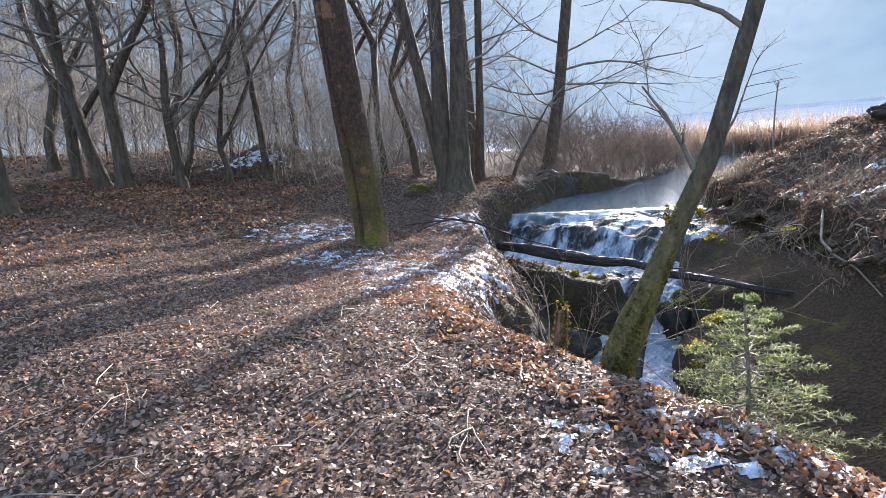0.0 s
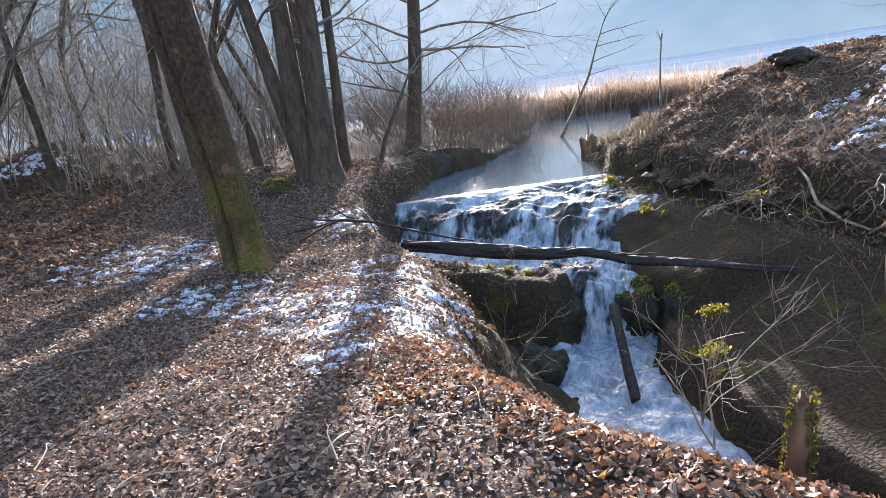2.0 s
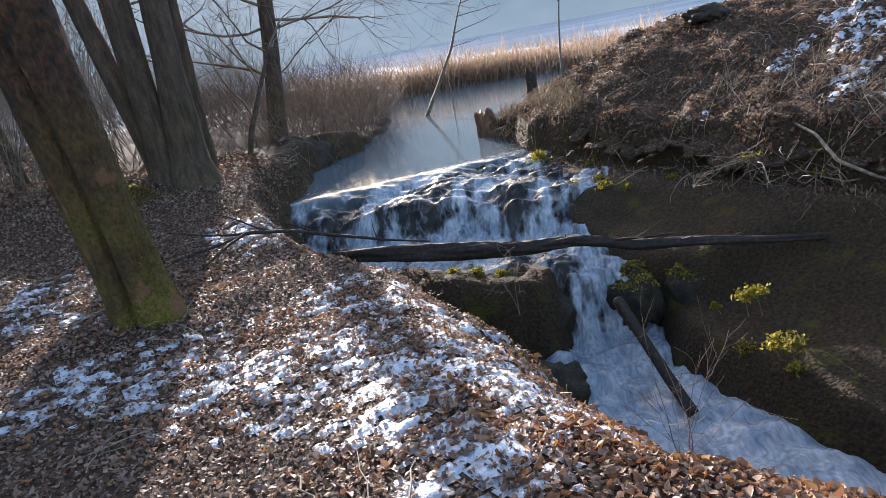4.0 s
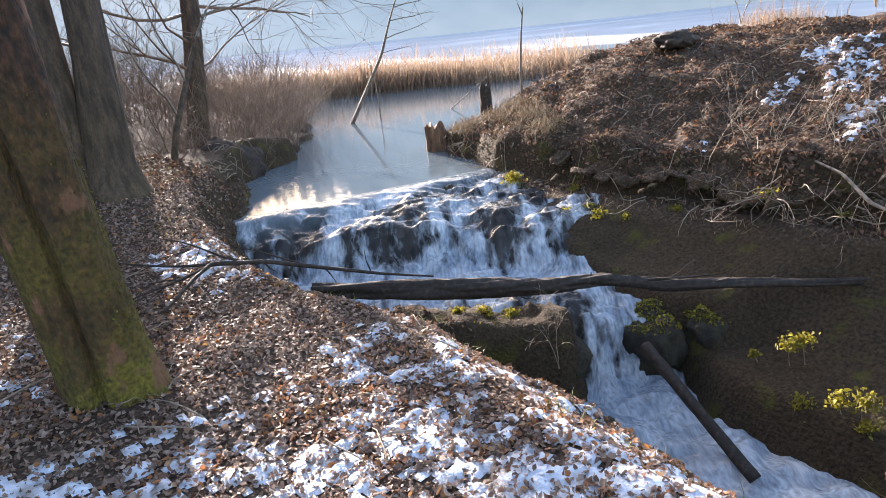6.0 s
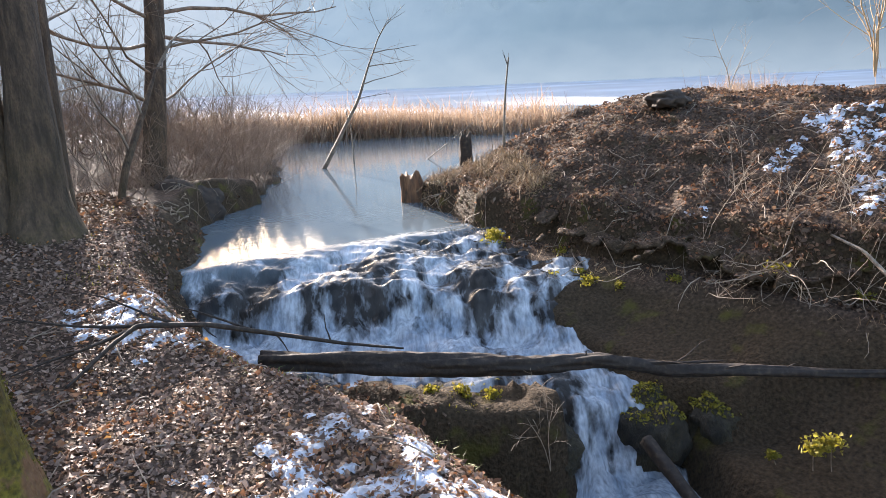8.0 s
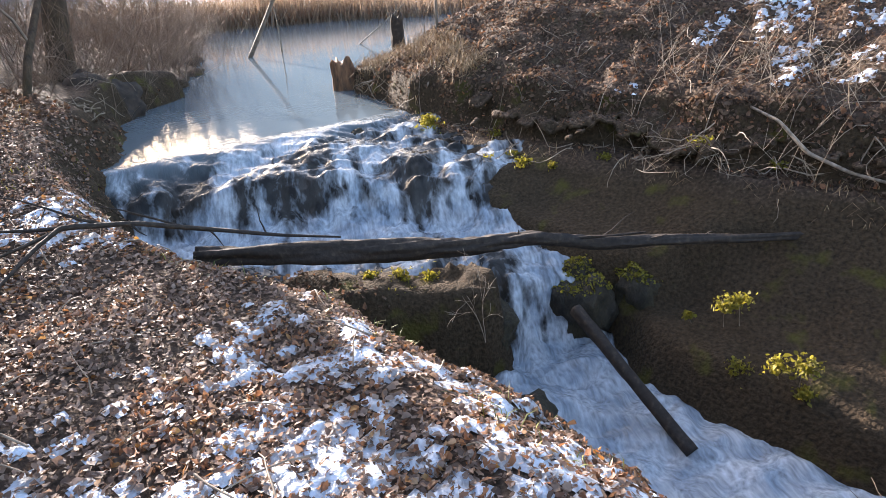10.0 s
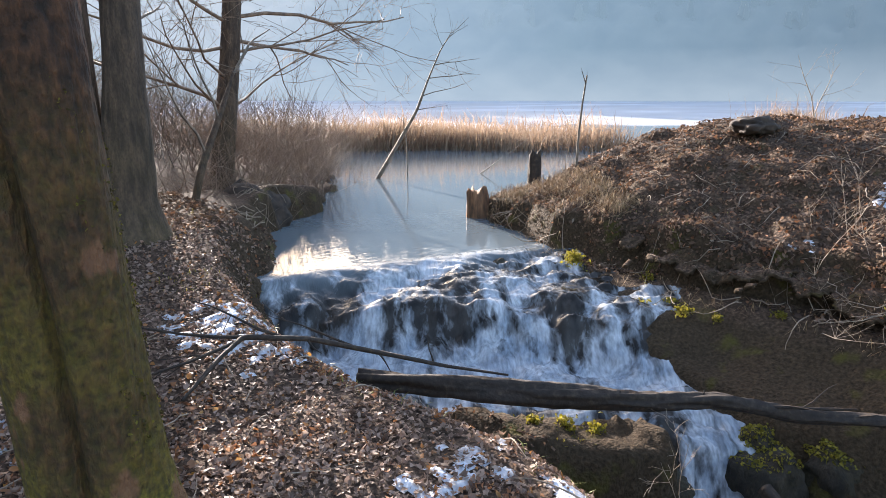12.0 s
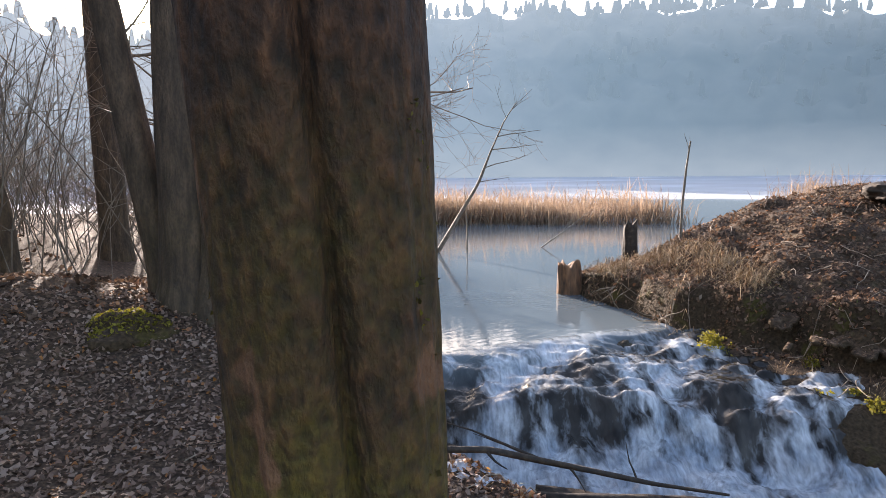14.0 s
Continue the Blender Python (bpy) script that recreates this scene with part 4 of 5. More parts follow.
def litter(name, label, mat, n, box, rule, lo, hi, tilt=0.38):
    x, y = scatter(n, *box, rule)
    size = rs.uniform(lo, hi, len(x))
    z = surface(x, y) + 0.004 + rs.uniform(0, 0.022, len(x))
    tagged(mesh_ob(name, leaf_mesh(name, x, y, z, slope_normal(x, y), size, tilt), mat), label, "leaves", kind="stuff")


crest = lambda x, y: side(x, y, CREST)
rim = lambda x, y: side(x, y, RIM)
litter("leaf_litter", "pale brown dead leaves strewn over the path", LEAVES, 125000, (-5, 2.4, 1.0, 9.0), lambda x, y: (crest(x, y) < 0.4), 0.008, 0.022)
litter("leaf_litter", "pale brown dead leaves strewn over the path", LEAVES, 14000, (-9, 3, -4, 1.0), lambda x, y: (crest(x, y) < 0.25), 0.022, 0.045)
litter("leaf_litter", "pale brown dead leaves strewn over the path", LEAVES, 12000, (-10, -5, 1.0, 9.0), lambda x, y: (crest(x, y) < 0.25), 0.022, 0.045)
litter("leaf_litter", "pale brown dead leaves on the bank by the falls", LEAVES, 27000, (-2.8, 1.4, 8.7, 13.0), lambda x, y: (crest(x, y) < 0.25), 0.010, 0.024)
litter("leaf_litter", "brown dead leaves under the trees", LEAVES_DARK, 30000, (-9, 1.5, 8.5, 16), lambda x, y: (crest(x, y) < 0.2) & ((y > 12.6) | (x < -2.4)), 0.02, 0.042)
litter("leaf_litter", "thin cover of dead leaves in the wood", LEAVES_DARK, 16000, (-20, 0, 14, 32), lambda x, y: (crest(x, y) < 0), 0.03, 0.06)
litter("rusty_leaf_drift", "drift of rusty orange fallen leaves along the bank's edge", LEAVES_RED, 34000, (-1.2, 2.3, 1.2, 6.6), lambda x, y: (crest(x, y) < 0.26) & (crest(x, y) > -0.5 + 0.5 * fbm(x * 2, y * 2, 2, 81)) & (fbm(x * 2, y * 2, 2, 81) > -0.25), 0.011, 0.027, 0.6)
litter("rusty_leaf_drift", "scattered rusty leaves on the snowy bank", LEAVES_RED, 9000, (-1.4, 1.2, 6.0, 10.0), lambda x, y: (crest(x, y) < 0.45) & (fbm(x * 1.5, y * 1.5, 2, 82) > 0.0), 0.010, 0.024, 0.6)
litter("rusty_leaf_drift", "rusty leaves blown over the far side of the path", LEAVES_RED, 9000, (-9.5, -2.6, 6.0, 14.0), lambda x, y: fbm(x * 0.7, y * 0.7, 2, 83) > -0.05, 0.022, 0.045, 0.5)
litter("mound_leaves", "dull brown leaves matted over the far mound", LEAVES_DARK, 46000, (3.5, 9.5, 3.5, 13.3), lambda x, y: (rim(x, y) > 0.0), 0.014, 0.032, 0.5)
litter("turf_leaves", "leaves and crumbs matted on the turf edge", LEAVES_DARK, 26000, (3.2, 5.0, 2.0, 10.6), lambda x, y: (np.abs(rim(x, y)) < 0.4) & (sod_mask(x, y) | (rim(x, y) > 0.1)), 0.012, 0.03, 0.9)
litter("bank_leaves", "dark leaves clinging to the bank's slope", LEAVES_DARK, 24000, (-0.2, 3.4, 2.0, 15.5), lambda x, y: (crest(x, y) > 0.08) & (crest(x, y) < 0.85) & (surface(x, y) > -0.55), 0.014, 0.032, 0.5)


def grass(name, label, mat, n, box, rule, lo, hi, lean, width=0.003, droop=0.6):
    x, y = scatter(n, *box, rule)
    length = rs.uniform(lo, hi, len(x))
    tagged(mesh_ob(name, blade_mesh(name, x, y, surface(x, y) - 0.01, length, lean, width, droop), mat), label, "grass", kind="stuff")


grass("dry_grass", "straw-coloured tufts drooping over the mound's nose", STRAW, 5200, (3.8, 6.8, 10.2, 13.3), lambda x, y: (rim(x, y) > -0.02) & (rim(x, y) < 0.9) & (fbm(x * 2, y * 2, 2, 91) > -0.05), 0.08, 0.28, 2.6, 0.003, 2.0)
grass("dry_grass", "straw and roots fringing the turf edge", STRAW, 4200, (3.3, 4.9, 3.0, 10.2), lambda x, y: (np.abs(rim(x, y) - 0.02) < 0.22) & (fbm(x * 3, y * 3, 2, 92) > 0.0), 0.06, 0.22, 1.8, 0.0025, 1.8)
grass("green_grass", "sparse green blades on the bank's edge", GREEN, 2600, (-0.2, 1.7, 6.0, 13.4), lambda x, y: (np.abs(crest(x, y) - 0.15) < 0.3) & (fbm(x * 2, y * 2, 2, 93) > 0.0), 0.04, 0.13, 1.2, 0.003, 0.9)
grass("green_grass", "mossy green blades on the mound", GREEN, 2600, (4.2, 7.5, 6, 12.5), lambda x, y: (rim(x, y) > 0.1) & (fbm(x * 1.3, y * 1.3, 3, 94) > 0.12), 0.015, 0.05, 1.5, 0.004, 0.9)
grass("green_grass", "green grass tuft under the small spruce", GREEN, 500, (1.0, 1.7, 2.2, 2.9), lambda x, y: crest(x, y) > -0.25, 0.04, 0.12, 1.2, 0.003, 0.9)


grass("mossy_grass", "sunlit yellow-green grass and moss on the bank's shoulder", MOSS, 2600, (-0.9, 1.1, 9.8, 13.6), lambda x, y: (crest(x, y) > -0.55) & (crest(x, y) < 0.3) & (fbm(x * 2.2, y * 2.2, 3, 96) > 0.02), 0.02, 0.075, 1.4, 0.003, 0.9)
grass("mossy_grass", "yellow-green moss on the rock shelf's edge", MOSS, 900, (0.9, 2.1, 8.3, 9.6), lambda x, y: (surface(x, y) > -0.5) & (fbm(x * 3, y * 3, 3, 97) > 0.03), 0.012, 0.04, 1.5, 0.004, 0.9)


def tussock(x, y, size, n, label):
    r, a = rs.uniform(0, 1, n) ** 0.5 * size, rs.uniform(0, 6.3, n)
    gx_, gy_ = x + r * np.cos(a), y + r * np.sin(a)
    me = blade_mesh("straw_tussock", gx_, gy_, surface(gx_, gy_) + 0.05 * (1 - (r / size) ** 2), rs.uniform(0.12, 0.34, n), 3.2, 0.003, 2.6)
    tagged(mesh_ob("straw_tussock", me, STRAW), label, "grass", kind="stuff")


for tx, ty, ts in ((5.25, 11.3, 0.3), (4.95, 10.8, 0.24), (5.45, 11.75, 0.25), (4.7, 10.35, 0.2), (5.2, 12.3, 0.22)):
    tussock(tx, ty, ts, 360, "drooping straw tussock on the mound's steep nose")


def twig_litter():
    rng = np.random.RandomState(501)
    pieces = []
    for _ in range(520):
        if rng.uniform() < 0.55:
            x, y = rng.uniform(-4, 0.9), rng.uniform(1.6, 11)
            if crest(np.array(x), np.array(y)) > 0.3:
                continue
        else:
            x, y = rng.uniform(3.9, 7), rng.uniform(5, 12.5)
            if rim(np.array(x), np.array(y)) < 0:
                continue
        a, ln = rng.uniform(0, 6.3), rng.uniform(0.08, 0.4)
        t = np.linspace(0, 1, 5)
        px_, py_ = x + np.cos(a) * ln * t + rng.normal(0, 0.008, 5), y + np.sin(a) * ln * t + rng.normal(0, 0.008, 5)
        pz_ = surface(px_, py_) + 0.025 + rng.uniform(0, 0.04) * np.sin(t * 3)
        pieces.append(tube(np.stack([px_, py_, pz_], -1), np.linspace(0.005, 0.002, 5) * rng.uniform(0.6, 1.3), 4))
    tagged(mesh_ob("fallen_twigs", raw_mesh("fallen_twigs", *merge(pieces)), ROOT), "thin fallen twigs among the leaves", "twigs", kind="stuff")


twig_litter()


# ---- rocks, log, stumps, branches ----
def rock(at, size, seed, label, mossy=False, squash=(1, 1, 0.8), mat=ROCK, name="boulder", category="rock"):
    bm = bmesh.new()
    bmesh.ops.create_icosphere(bm, subdivisions=4, radius=1.0)
    for v in bm.verts:
        p = v.co * 1.3 + Vector((seed * 3.1, seed, 0))
        k = 1 + 0.34 * noise.noise(p) + 0.2 * noise.noise(p * 2.7) + 0.1 * noise.noise(p * 6) + 0.05 * noise.noise(p * 14)
        v.co = Vector((v.co.x * squash[0], v.co.y * squash[1], max(v.co.z, -0.7) * squash[2])) * k * size
    me = bpy.data.meshes.new("rock")
    bm.to_mesh(me)
    bm.free()
    me.polygons.foreach_set("use_smooth", np.full(len(me.polygons), True))
    ob = mesh_ob(name, me, mat)
    ob.location = at
    tagged(ob, label, category, "rocks in the stream" if category == "rock" else "")
    if mossy:
        n = 900
        a, q = rs.uniform(0, 6.3, n), 0.8 * rs.uniform(0, 1, n) ** 0.6
        spots = []
        for u in np.stack([np.cos(a) * q, np.sin(a) * q, np.sqrt(1 - q * q)], -1):
            p = Vector(u) * 1.3 + Vector((seed * 3.1, seed, 0))
            k = 1.02 + 0.34 * noise.noise(p) + 0.2 * noise.noise(p * 2.7) + 0.1 * noise.noise(p * 6) + 0.05 * noise.noise(p * 14)
            spots.append(u * np.array(squash) * k * size)
        x, y, z = np.array(spots).T
        nn = np.stack([x, y, z + 0.1], -1)
        cover = part("moss_cap", leaf_mesh("moss_cap", x, y, z, nn / np.linalg.norm(nn, axis=1, keepdims=True), rs.uniform(0.008, 0.02, n), 0.8), MOSS, ob, "bright yellow-green moss")
        tagged(cover, kind="stuff")
    return ob


DARK_ROCK = "dark wet boulder in the tumbling water"
rock((3.02, 10.08, -0.58), 0.2, 1, DARK_ROCK, squash=(0.95, 0.95, 0.95))
rock((2.45, 10.5, -0.5), 0.17, 2, DARK_ROCK, squash=(1.2, 0.9, 0.85))
rock((2.02, 11.05, -0.46), 0.16, 3, DARK_ROCK, squash=(1.3, 0.9, 0.85))
rock((3.4, 9.62, -0.55), 0.11, 4, DARK_ROCK)
rock((3.62, 11.12, -0.12), 0.12, 5, "small dark stone on the pond's lip", squash=(1.4, 0.8, 0.6))
rock((3.83, 11.0, -0.14), 0.06, 6, "small pale stone on the pond's lip")
rock((2.75, 11.65, -0.1), 0.09, 12, "small dark stone on the pond's lip", squash=(2, 0.8, 0.6))
rock((1.75, 11.95, -0.1), 0.09, 13, "small dark stone on the pond's lip", squash=(2, 0.8, 0.6))
rock((2.02, 8.72, -0.8), 0.24, 7, "mossy end of the dark rock shelf", True, (1.1, 1.0, 0.85))
rock((2.2, 8.4, -0.98), 0.24, 8, "squarish dark rock beside the lower fall", False, (1, 0.9, 0.95))
rock((2.95, 8.02, -1.02), 0.32, 9, "moss-capped boulder beside the lower fall", True, (0.95, 1, 1.05))
rock((3.15, 7.6, -0.88), 0.24, 10, "moss-capped boulder against the far bank", True, (0.8, 1, 1.1))
rock((-0.55, 12.45, 0.42), 0.3, 15, "mossy earth clod at the foot of the alders", True, (1.3, 0.8, 0.7), SOIL, "earth_clod", "clod")
rock((2.3, 14.55, 0.02), 0.55, 16, "dark earth clod with roots under the alder", False, (1.15, 0.8, 0.95), MUD, "earth_clod", "clod")
rock((1.5, 7.7, -1.2), 0.3, 11, "dark wet rock at the foot of the bank")


def bough(name, path, radii, mat, label, category, seed, sides=12, knots=(), lumps=0.2):
    """A lying or leaning piece of wood, with side stubs: (share, way, length, radius)."""
    base = np.array(path[0], float)
    root = thing(name, base, label, category)
    path = np.asarray(path, float) - base
    k = np.linspace(0, len(path) - 1, len(path) * 16)
    P = np.stack([np.interp(k, np.arange(len(path)), path[:, c]) for c in range(3)], -1)
    for _ in range(5):
        P[1:-1] = (P[:-2] + 2 * P[1:-1] + P[2:]) / 4
    R = np.interp(k, np.arange(len(path)), radii)
    v, f = tube(P, R, sides)
    w = v.reshape(len(P), sides, 3)
    a = np.linspace(0, 6.283, sides, endpoint=False)[None]
    g = 1 + lumps * 2 * fbm(np.cos(a) * 1.5 + k[:, None] * 1.3, np.sin(a) * 1.5 + seed, 4, seed)
    w = P[:, None] + (w - P[:, None]) * g[:, :, None]
    cap = np.array([[sides - 1 - j, sides - 2 - j, j + 1, j] for j in range(sides // 2 - 1)])
    end = cap[:, ::-1] + (len(P) - 1) * sides
    part("stem", raw_mesh("stem", w.reshape(-1, 3), np.concatenate([f, cap, end])), mat, root)
    rng = np.random.RandomState(seed)
    for share, way, length, radius in knots:
        i = int(share * (len(P) - 1))
        pieces = []
        limbs(rng, P[i], way, length, radius, 1 if length > 0.3 else 0, pieces, (4, 3, 3), 0.1, 0, 0.002)
        part("side_branch", raw_mesh("side_branch", *merge(pieces)), mat, root)
    return root


bough("fallen_log", [(0.8, 9.92, -0.18), (1.25, 9.38, -0.20), (1.7, 8.86, -0.23), (2.08, 8.42, -0.25), (2.36, 8.1, -0.22), (2.68, 7.74, -0.31), (3.0, 7.36, -0.31), (3.4, 6.9, -0.34), (3.95, 6.25, -0.36)],
      [0.072, 0.07, 0.067, 0.068, 0.055, 0.044, 0.039, 0.035, 0.03], WET_WOOD, "dark wet fallen log lying across the stream", "log", 31, 26,
      [(0.12, (-0.1, 0.1, 1), 0.06, 0.014), (0.33, (0, 0.1, 1), 0.07, 0.01), (0.47, (0.1, 0, 1), 0.08, 0.014), (0.55, (0.6, -0.75, 0.22), 0.62, 0.018), (0.7, (0.62, -0.6, 0.35), 0.2, 0.013), (0.63, (-0.2, 0.3, 0.8), 0.05, 0.01), (0.8, (0.55, -0.6, 0.5), 0.12, 0.01)], 0.38)
bough("leaning_pole", [(2.02, 6.75, -1.25), (2.25, 7.3, -1.0), (2.47, 7.8, -0.76)], [0.045, 0.048, 0.05], WET_WOOD, "dark wet pole leaning against the lower fall", "branch", 32, 12)
bough("fallen_branch", [(-0.45, 9.72, 0.17), (-0.12, 9.95, 0.25), (0.08, 10.1, 0.27), (0.45, 9.95, 0.2), (0.85, 9.72, 0.06), (1.2, 9.42, -0.05), (1.5, 9.17, -0.12)], [0.008, 0.012, 0.017, 0.018, 0.017, 0.013, 0.008], WET_WOOD,
      "thin forked fallen branch on the bank by the falls", "branch", 33, 8,
      [(0.3, (-0.85, -0.1, 0.1), 0.7, 0.014), (0.35, (-0.7, 0.65, 0.3), 0.8, 0.014), (0.45, (-0.5, 0.8, 0.45), 0.7, 0.012), (0.62, (-0.65, 0.6, 0.5), 0.55, 0.011), (0.5, (0.1, -0.6, -0.5), 0.15, 0.011), (0.66, (0.2, -0.5, -0.6), 0.16, 0.01), (0.8, (0.1, 0.4, 0.8), 0.2, 0.008)])
bough("dead_branch", [(7.0, 17.75, -0.1), (7.36, 17.4, 0.72), (7.62, 17.05, 1.45), (7.76, 16.8, 2.15), (7.9, 16.6, 2.7), (8.06, 16.4, 3.1)], [0.045, 0.038, 0.03, 0.02, 0.012, 0.005], TWIG,
      "slanting dead branch standing in the pond", "branch", 34, 8,
      [(0.28, (-0.1, 0, 1), 0.35, 0.02), (0.42, (1, -0.2, 0.25), 0.8, 0.01), (0.5, (1, -0.3, 0.2), 1.1, 0.012), (0.6, (1, -0.3, 0.3), 1.2, 0.012), (0.7, (1, -0.3, 0.35), 1.2, 0.012), (0.78, (0.6, -0.3, 0.8), 1.0, 0.01), (0.85, (-0.4, 0.2, 0.9), 0.7, 0.008), (0.92, (0.9, -0.2, 0.5), 0.7, 0.008)])
bough("dead_branch", [(7.73, 17.5, -0.1), (7.74, 17.5, 0.45), (7.7, 17.5, 0.97)], [0.02, 0.016, 0.008], TWIG, "thin dead twig standing in the pond", "branch", 35, 6, [(0.5, (0.4, 0, 0.8), 0.5, 0.008)])
bough("snag", [(9.3, 16.9, -0.1), (9.8, 16.5, 0.35), (10.4, 16.2, 0.8)], [0.02, 0.014, 0.006], TWIG, "thin dead twig standing in the pond", "branch", 36, 6, [(0.5, (0.6, 0, 0.6), 0.6, 0.008), (0.3, (-0.3, 0.4, 0.8), 0.6, 0.008)])
bough("sapling", [(5.95, 11.75, 0.6), (5.96, 11.75, 1.2), (5.98, 11.72, 1.7), (6.0, 11.69, 2.02)], [0.02, 0.016, 0.013, 0.01], TWIG, "thin bare sapling with a forked tip on the mound", "sapling", 37, 8,
      [(0.88, (0.5, 0, 0.9), 0.2, 0.007), (0.88, (-0.5, 0, 0.9), 0.2, 0.007), (0.9, (0, 0.3, 0.9), 0.22, 0.007), (0.55, (0.1, 0.05, 0.6), 0.05, 0.006)])


def stump(at, r, h, seed, label, mat, lean=(0, 0)):
    root = thing("tree_stump", at, label, "stump")
    n, sides = 16, 28
    P = np.stack([np.linspace(0, lean[0], n), np.linspace(0, lean[1], n), np.linspace(-0.15, h, n)], -1)
    v, f = tube(P, np.full(n, r), sides)
    v = v.reshape(n, sides, 3)
    a = np.linspace(0, 6.283, sides, endpoint=False)[None]
    kz = np.linspace(0, 1, n)[:, None]
    g = 1 + 0.3 * np.exp(-kz * 4) + 0.35 * fbm(np.cos(a) * 2 + seed, np.sin(a) * 2 + kz, 4, seed) - 0.25 * kz
    v = P[:, None] + (v - P[:, None]) * g[:, :, None]
    v[:, :, 2] += kz ** 3 * 0.6 * r * 2 * fbm(np.cos(a) * 1.6, np.sin(a) * 1.6 + seed, 4, seed + 9)
    top = v[-1].mean(0) - np.array([0, 0, 0.05])
    verts = np.concatenate([v.reshape(-1, 3), (v[-1] * 0.5 + top * 0.5), top[None]])
    o = (n - 1) * sides
    j = np.arange(sides)
    q = (j + 1) % sides
    lid = np.stack([o + j, o + q, o + sides + q, o + sides + j], -1)
    fan = np.array([[o + sides + i, o + sides + (i + 1) % sides, o + sides + (i + 2) % sides, len(verts) - 1] for i in range(0, sides, 2)])
    part("stump_wood", raw_mesh("stump_wood", verts, np.concatenate([f, lid, fan])), mat, root)
    return root


stump((5.26, 12.95, -0.09), 0.2, 0.5, 41, "broken rotten tree stump standing in the pond's edge", ROT_WOOD, (-0.08, 0))
stump((5.9, 12.45, 0.28), 0.11, 0.66, 42, "dark jagged stump on the mound's nose", WET_WOOD)
short = stump((0.72, 3.72, 0.2), 0.042, 0.33, 43, "short crooked mossy stump on the bank's edge", ROT_WOOD, (0.06, 0.03))
moss_fuzz(short, [(0, 0, -0.1), (0.03, 0.015, 0.15), (0.07, 0.035, 0.38)], [0.06, 0.045, 0.04], 0.38, 1100, 0.012, 17)
rock((6.62, 9.66, 1.38), 0.2, 14, "low dark clod of earth on the mound's crest", squash=(1.5, 1.2, 0.6), mat=MUD, name="earth_clod", category="clod")


def roots(at, n, spread, seed, label):
    rng = np.random.RandomState(seed)
    pieces = []
    for _ in range(n):
        w = np.array([rng.normal(-0.6, 0.4), rng.normal(0, 0.7), rng.normal(-0.1, 0.4)])
        path = wander(rng, np.array(at) + rng.normal(0, 0.12, 3) * spread, w, spread * rng.uniform(0.5, 1.3), 7, 0.3, -0.08)
        pieces.append(tube(path, np.linspace(0.007, 0.0018, 8) * rng.uniform(0.5, 1.3), 4))
    ob = mesh_ob("root_tangle", raw_mesh("root_tangle", *merge(pieces)), ROOT)
    tagged(ob, label, "roots", kind="stuff")


for i, (x, y, n, sp) in enumerate([(1.7, 13.1, 14, 0.6), (2.2, 14.2, 14, 0.6), (2.7, 14.7, 12, 0.6), (4.0, 9.2, 6, 0.4), (4.05, 8.7, 7, 0.45), (4.0, 8.0, 6, 0.4), (4.1, 7.45, 12, 0.55), (4.1, 6.9, 8, 0.6), (4.15, 6.2, 8, 0.6), (4.05, 5.4, 7, 0.5), (4.5, 11.2, 8, 0.4), (4.9, 12.0, 10, 0.5)]):
    roots((x, y, float(surface(x, y))), n, sp, 510 + i, "bare roots hanging from the bank's edge")
bough("bare_root", [(4.25, 7.2, 0.42), (4.1, 6.95, 0.36), (3.95, 6.7, 0.18), (3.92, 6.4, 0.08), (3.9, 6.0, 0.02), (3.8, 5.5, -0.1)], [0.01, 0.012, 0.013, 0.012, 0.01, 0.006], ROOT, "long pale root snaking along the bank", "root", 45, 8)


def tuft(x, y, z, size, n, seed, label):
    rng = np.random.RandomState(seed)
    p = rng.normal(0, size * 0.42, (n, 3)) * np.array([1, 1, 0.6])
    nn = rng.normal(0, 1, (n, 3))
    nn /= np.linalg.norm(nn, axis=1, keepdims=True)
    ob = mesh_ob("moss_tuft", leaf_mesh("moss_tuft", p[:, 0], p[:, 1], p[:, 2], nn, rng.uniform(0.008, 0.022, n), 0.5), MOSS)
    ob.location = (x, y, z)
    tagged(ob, label, "moss", kind="stuff")


for i, (x, y, up, sz, n) in enumerate([(3.62, 9.35, 0.03, 0.1, 150), (3.74, 9.02, 0.03, 0.1, 150), (3.86, 9.2, 0.02, 0.07, 90), (4.06, 10.42, 0.03, 0.15, 260), (4.1, 10.46, 0.06, 0.12, 200), (4.14, 10.5, 0.1, 0.09, 120), (3.8, 8.75, 0.02, 0.06, 90),
                                       (1.95, 8.76, 0.02, 0.08, 150), (1.78, 8.9, 0.02, 0.08, 150), (1.6, 9.02, 0.02, 0.06, 110), (1.1, 8.2, 0.02, 0.06, 100), (4.05, 7.5, 0.03, 0.09, 130), (3.98, 8.3, 0.02, 0.07, 100), (4.1, 6.9, 0.03, 0.07, 100), (4.12, 9.6, 0.02, 0.08, 110)]):
    tuft(x, y, float(surface(x, y)) + up, sz, n, 530 + i, "sunlit yellow-green moss tuft on the stream bank")


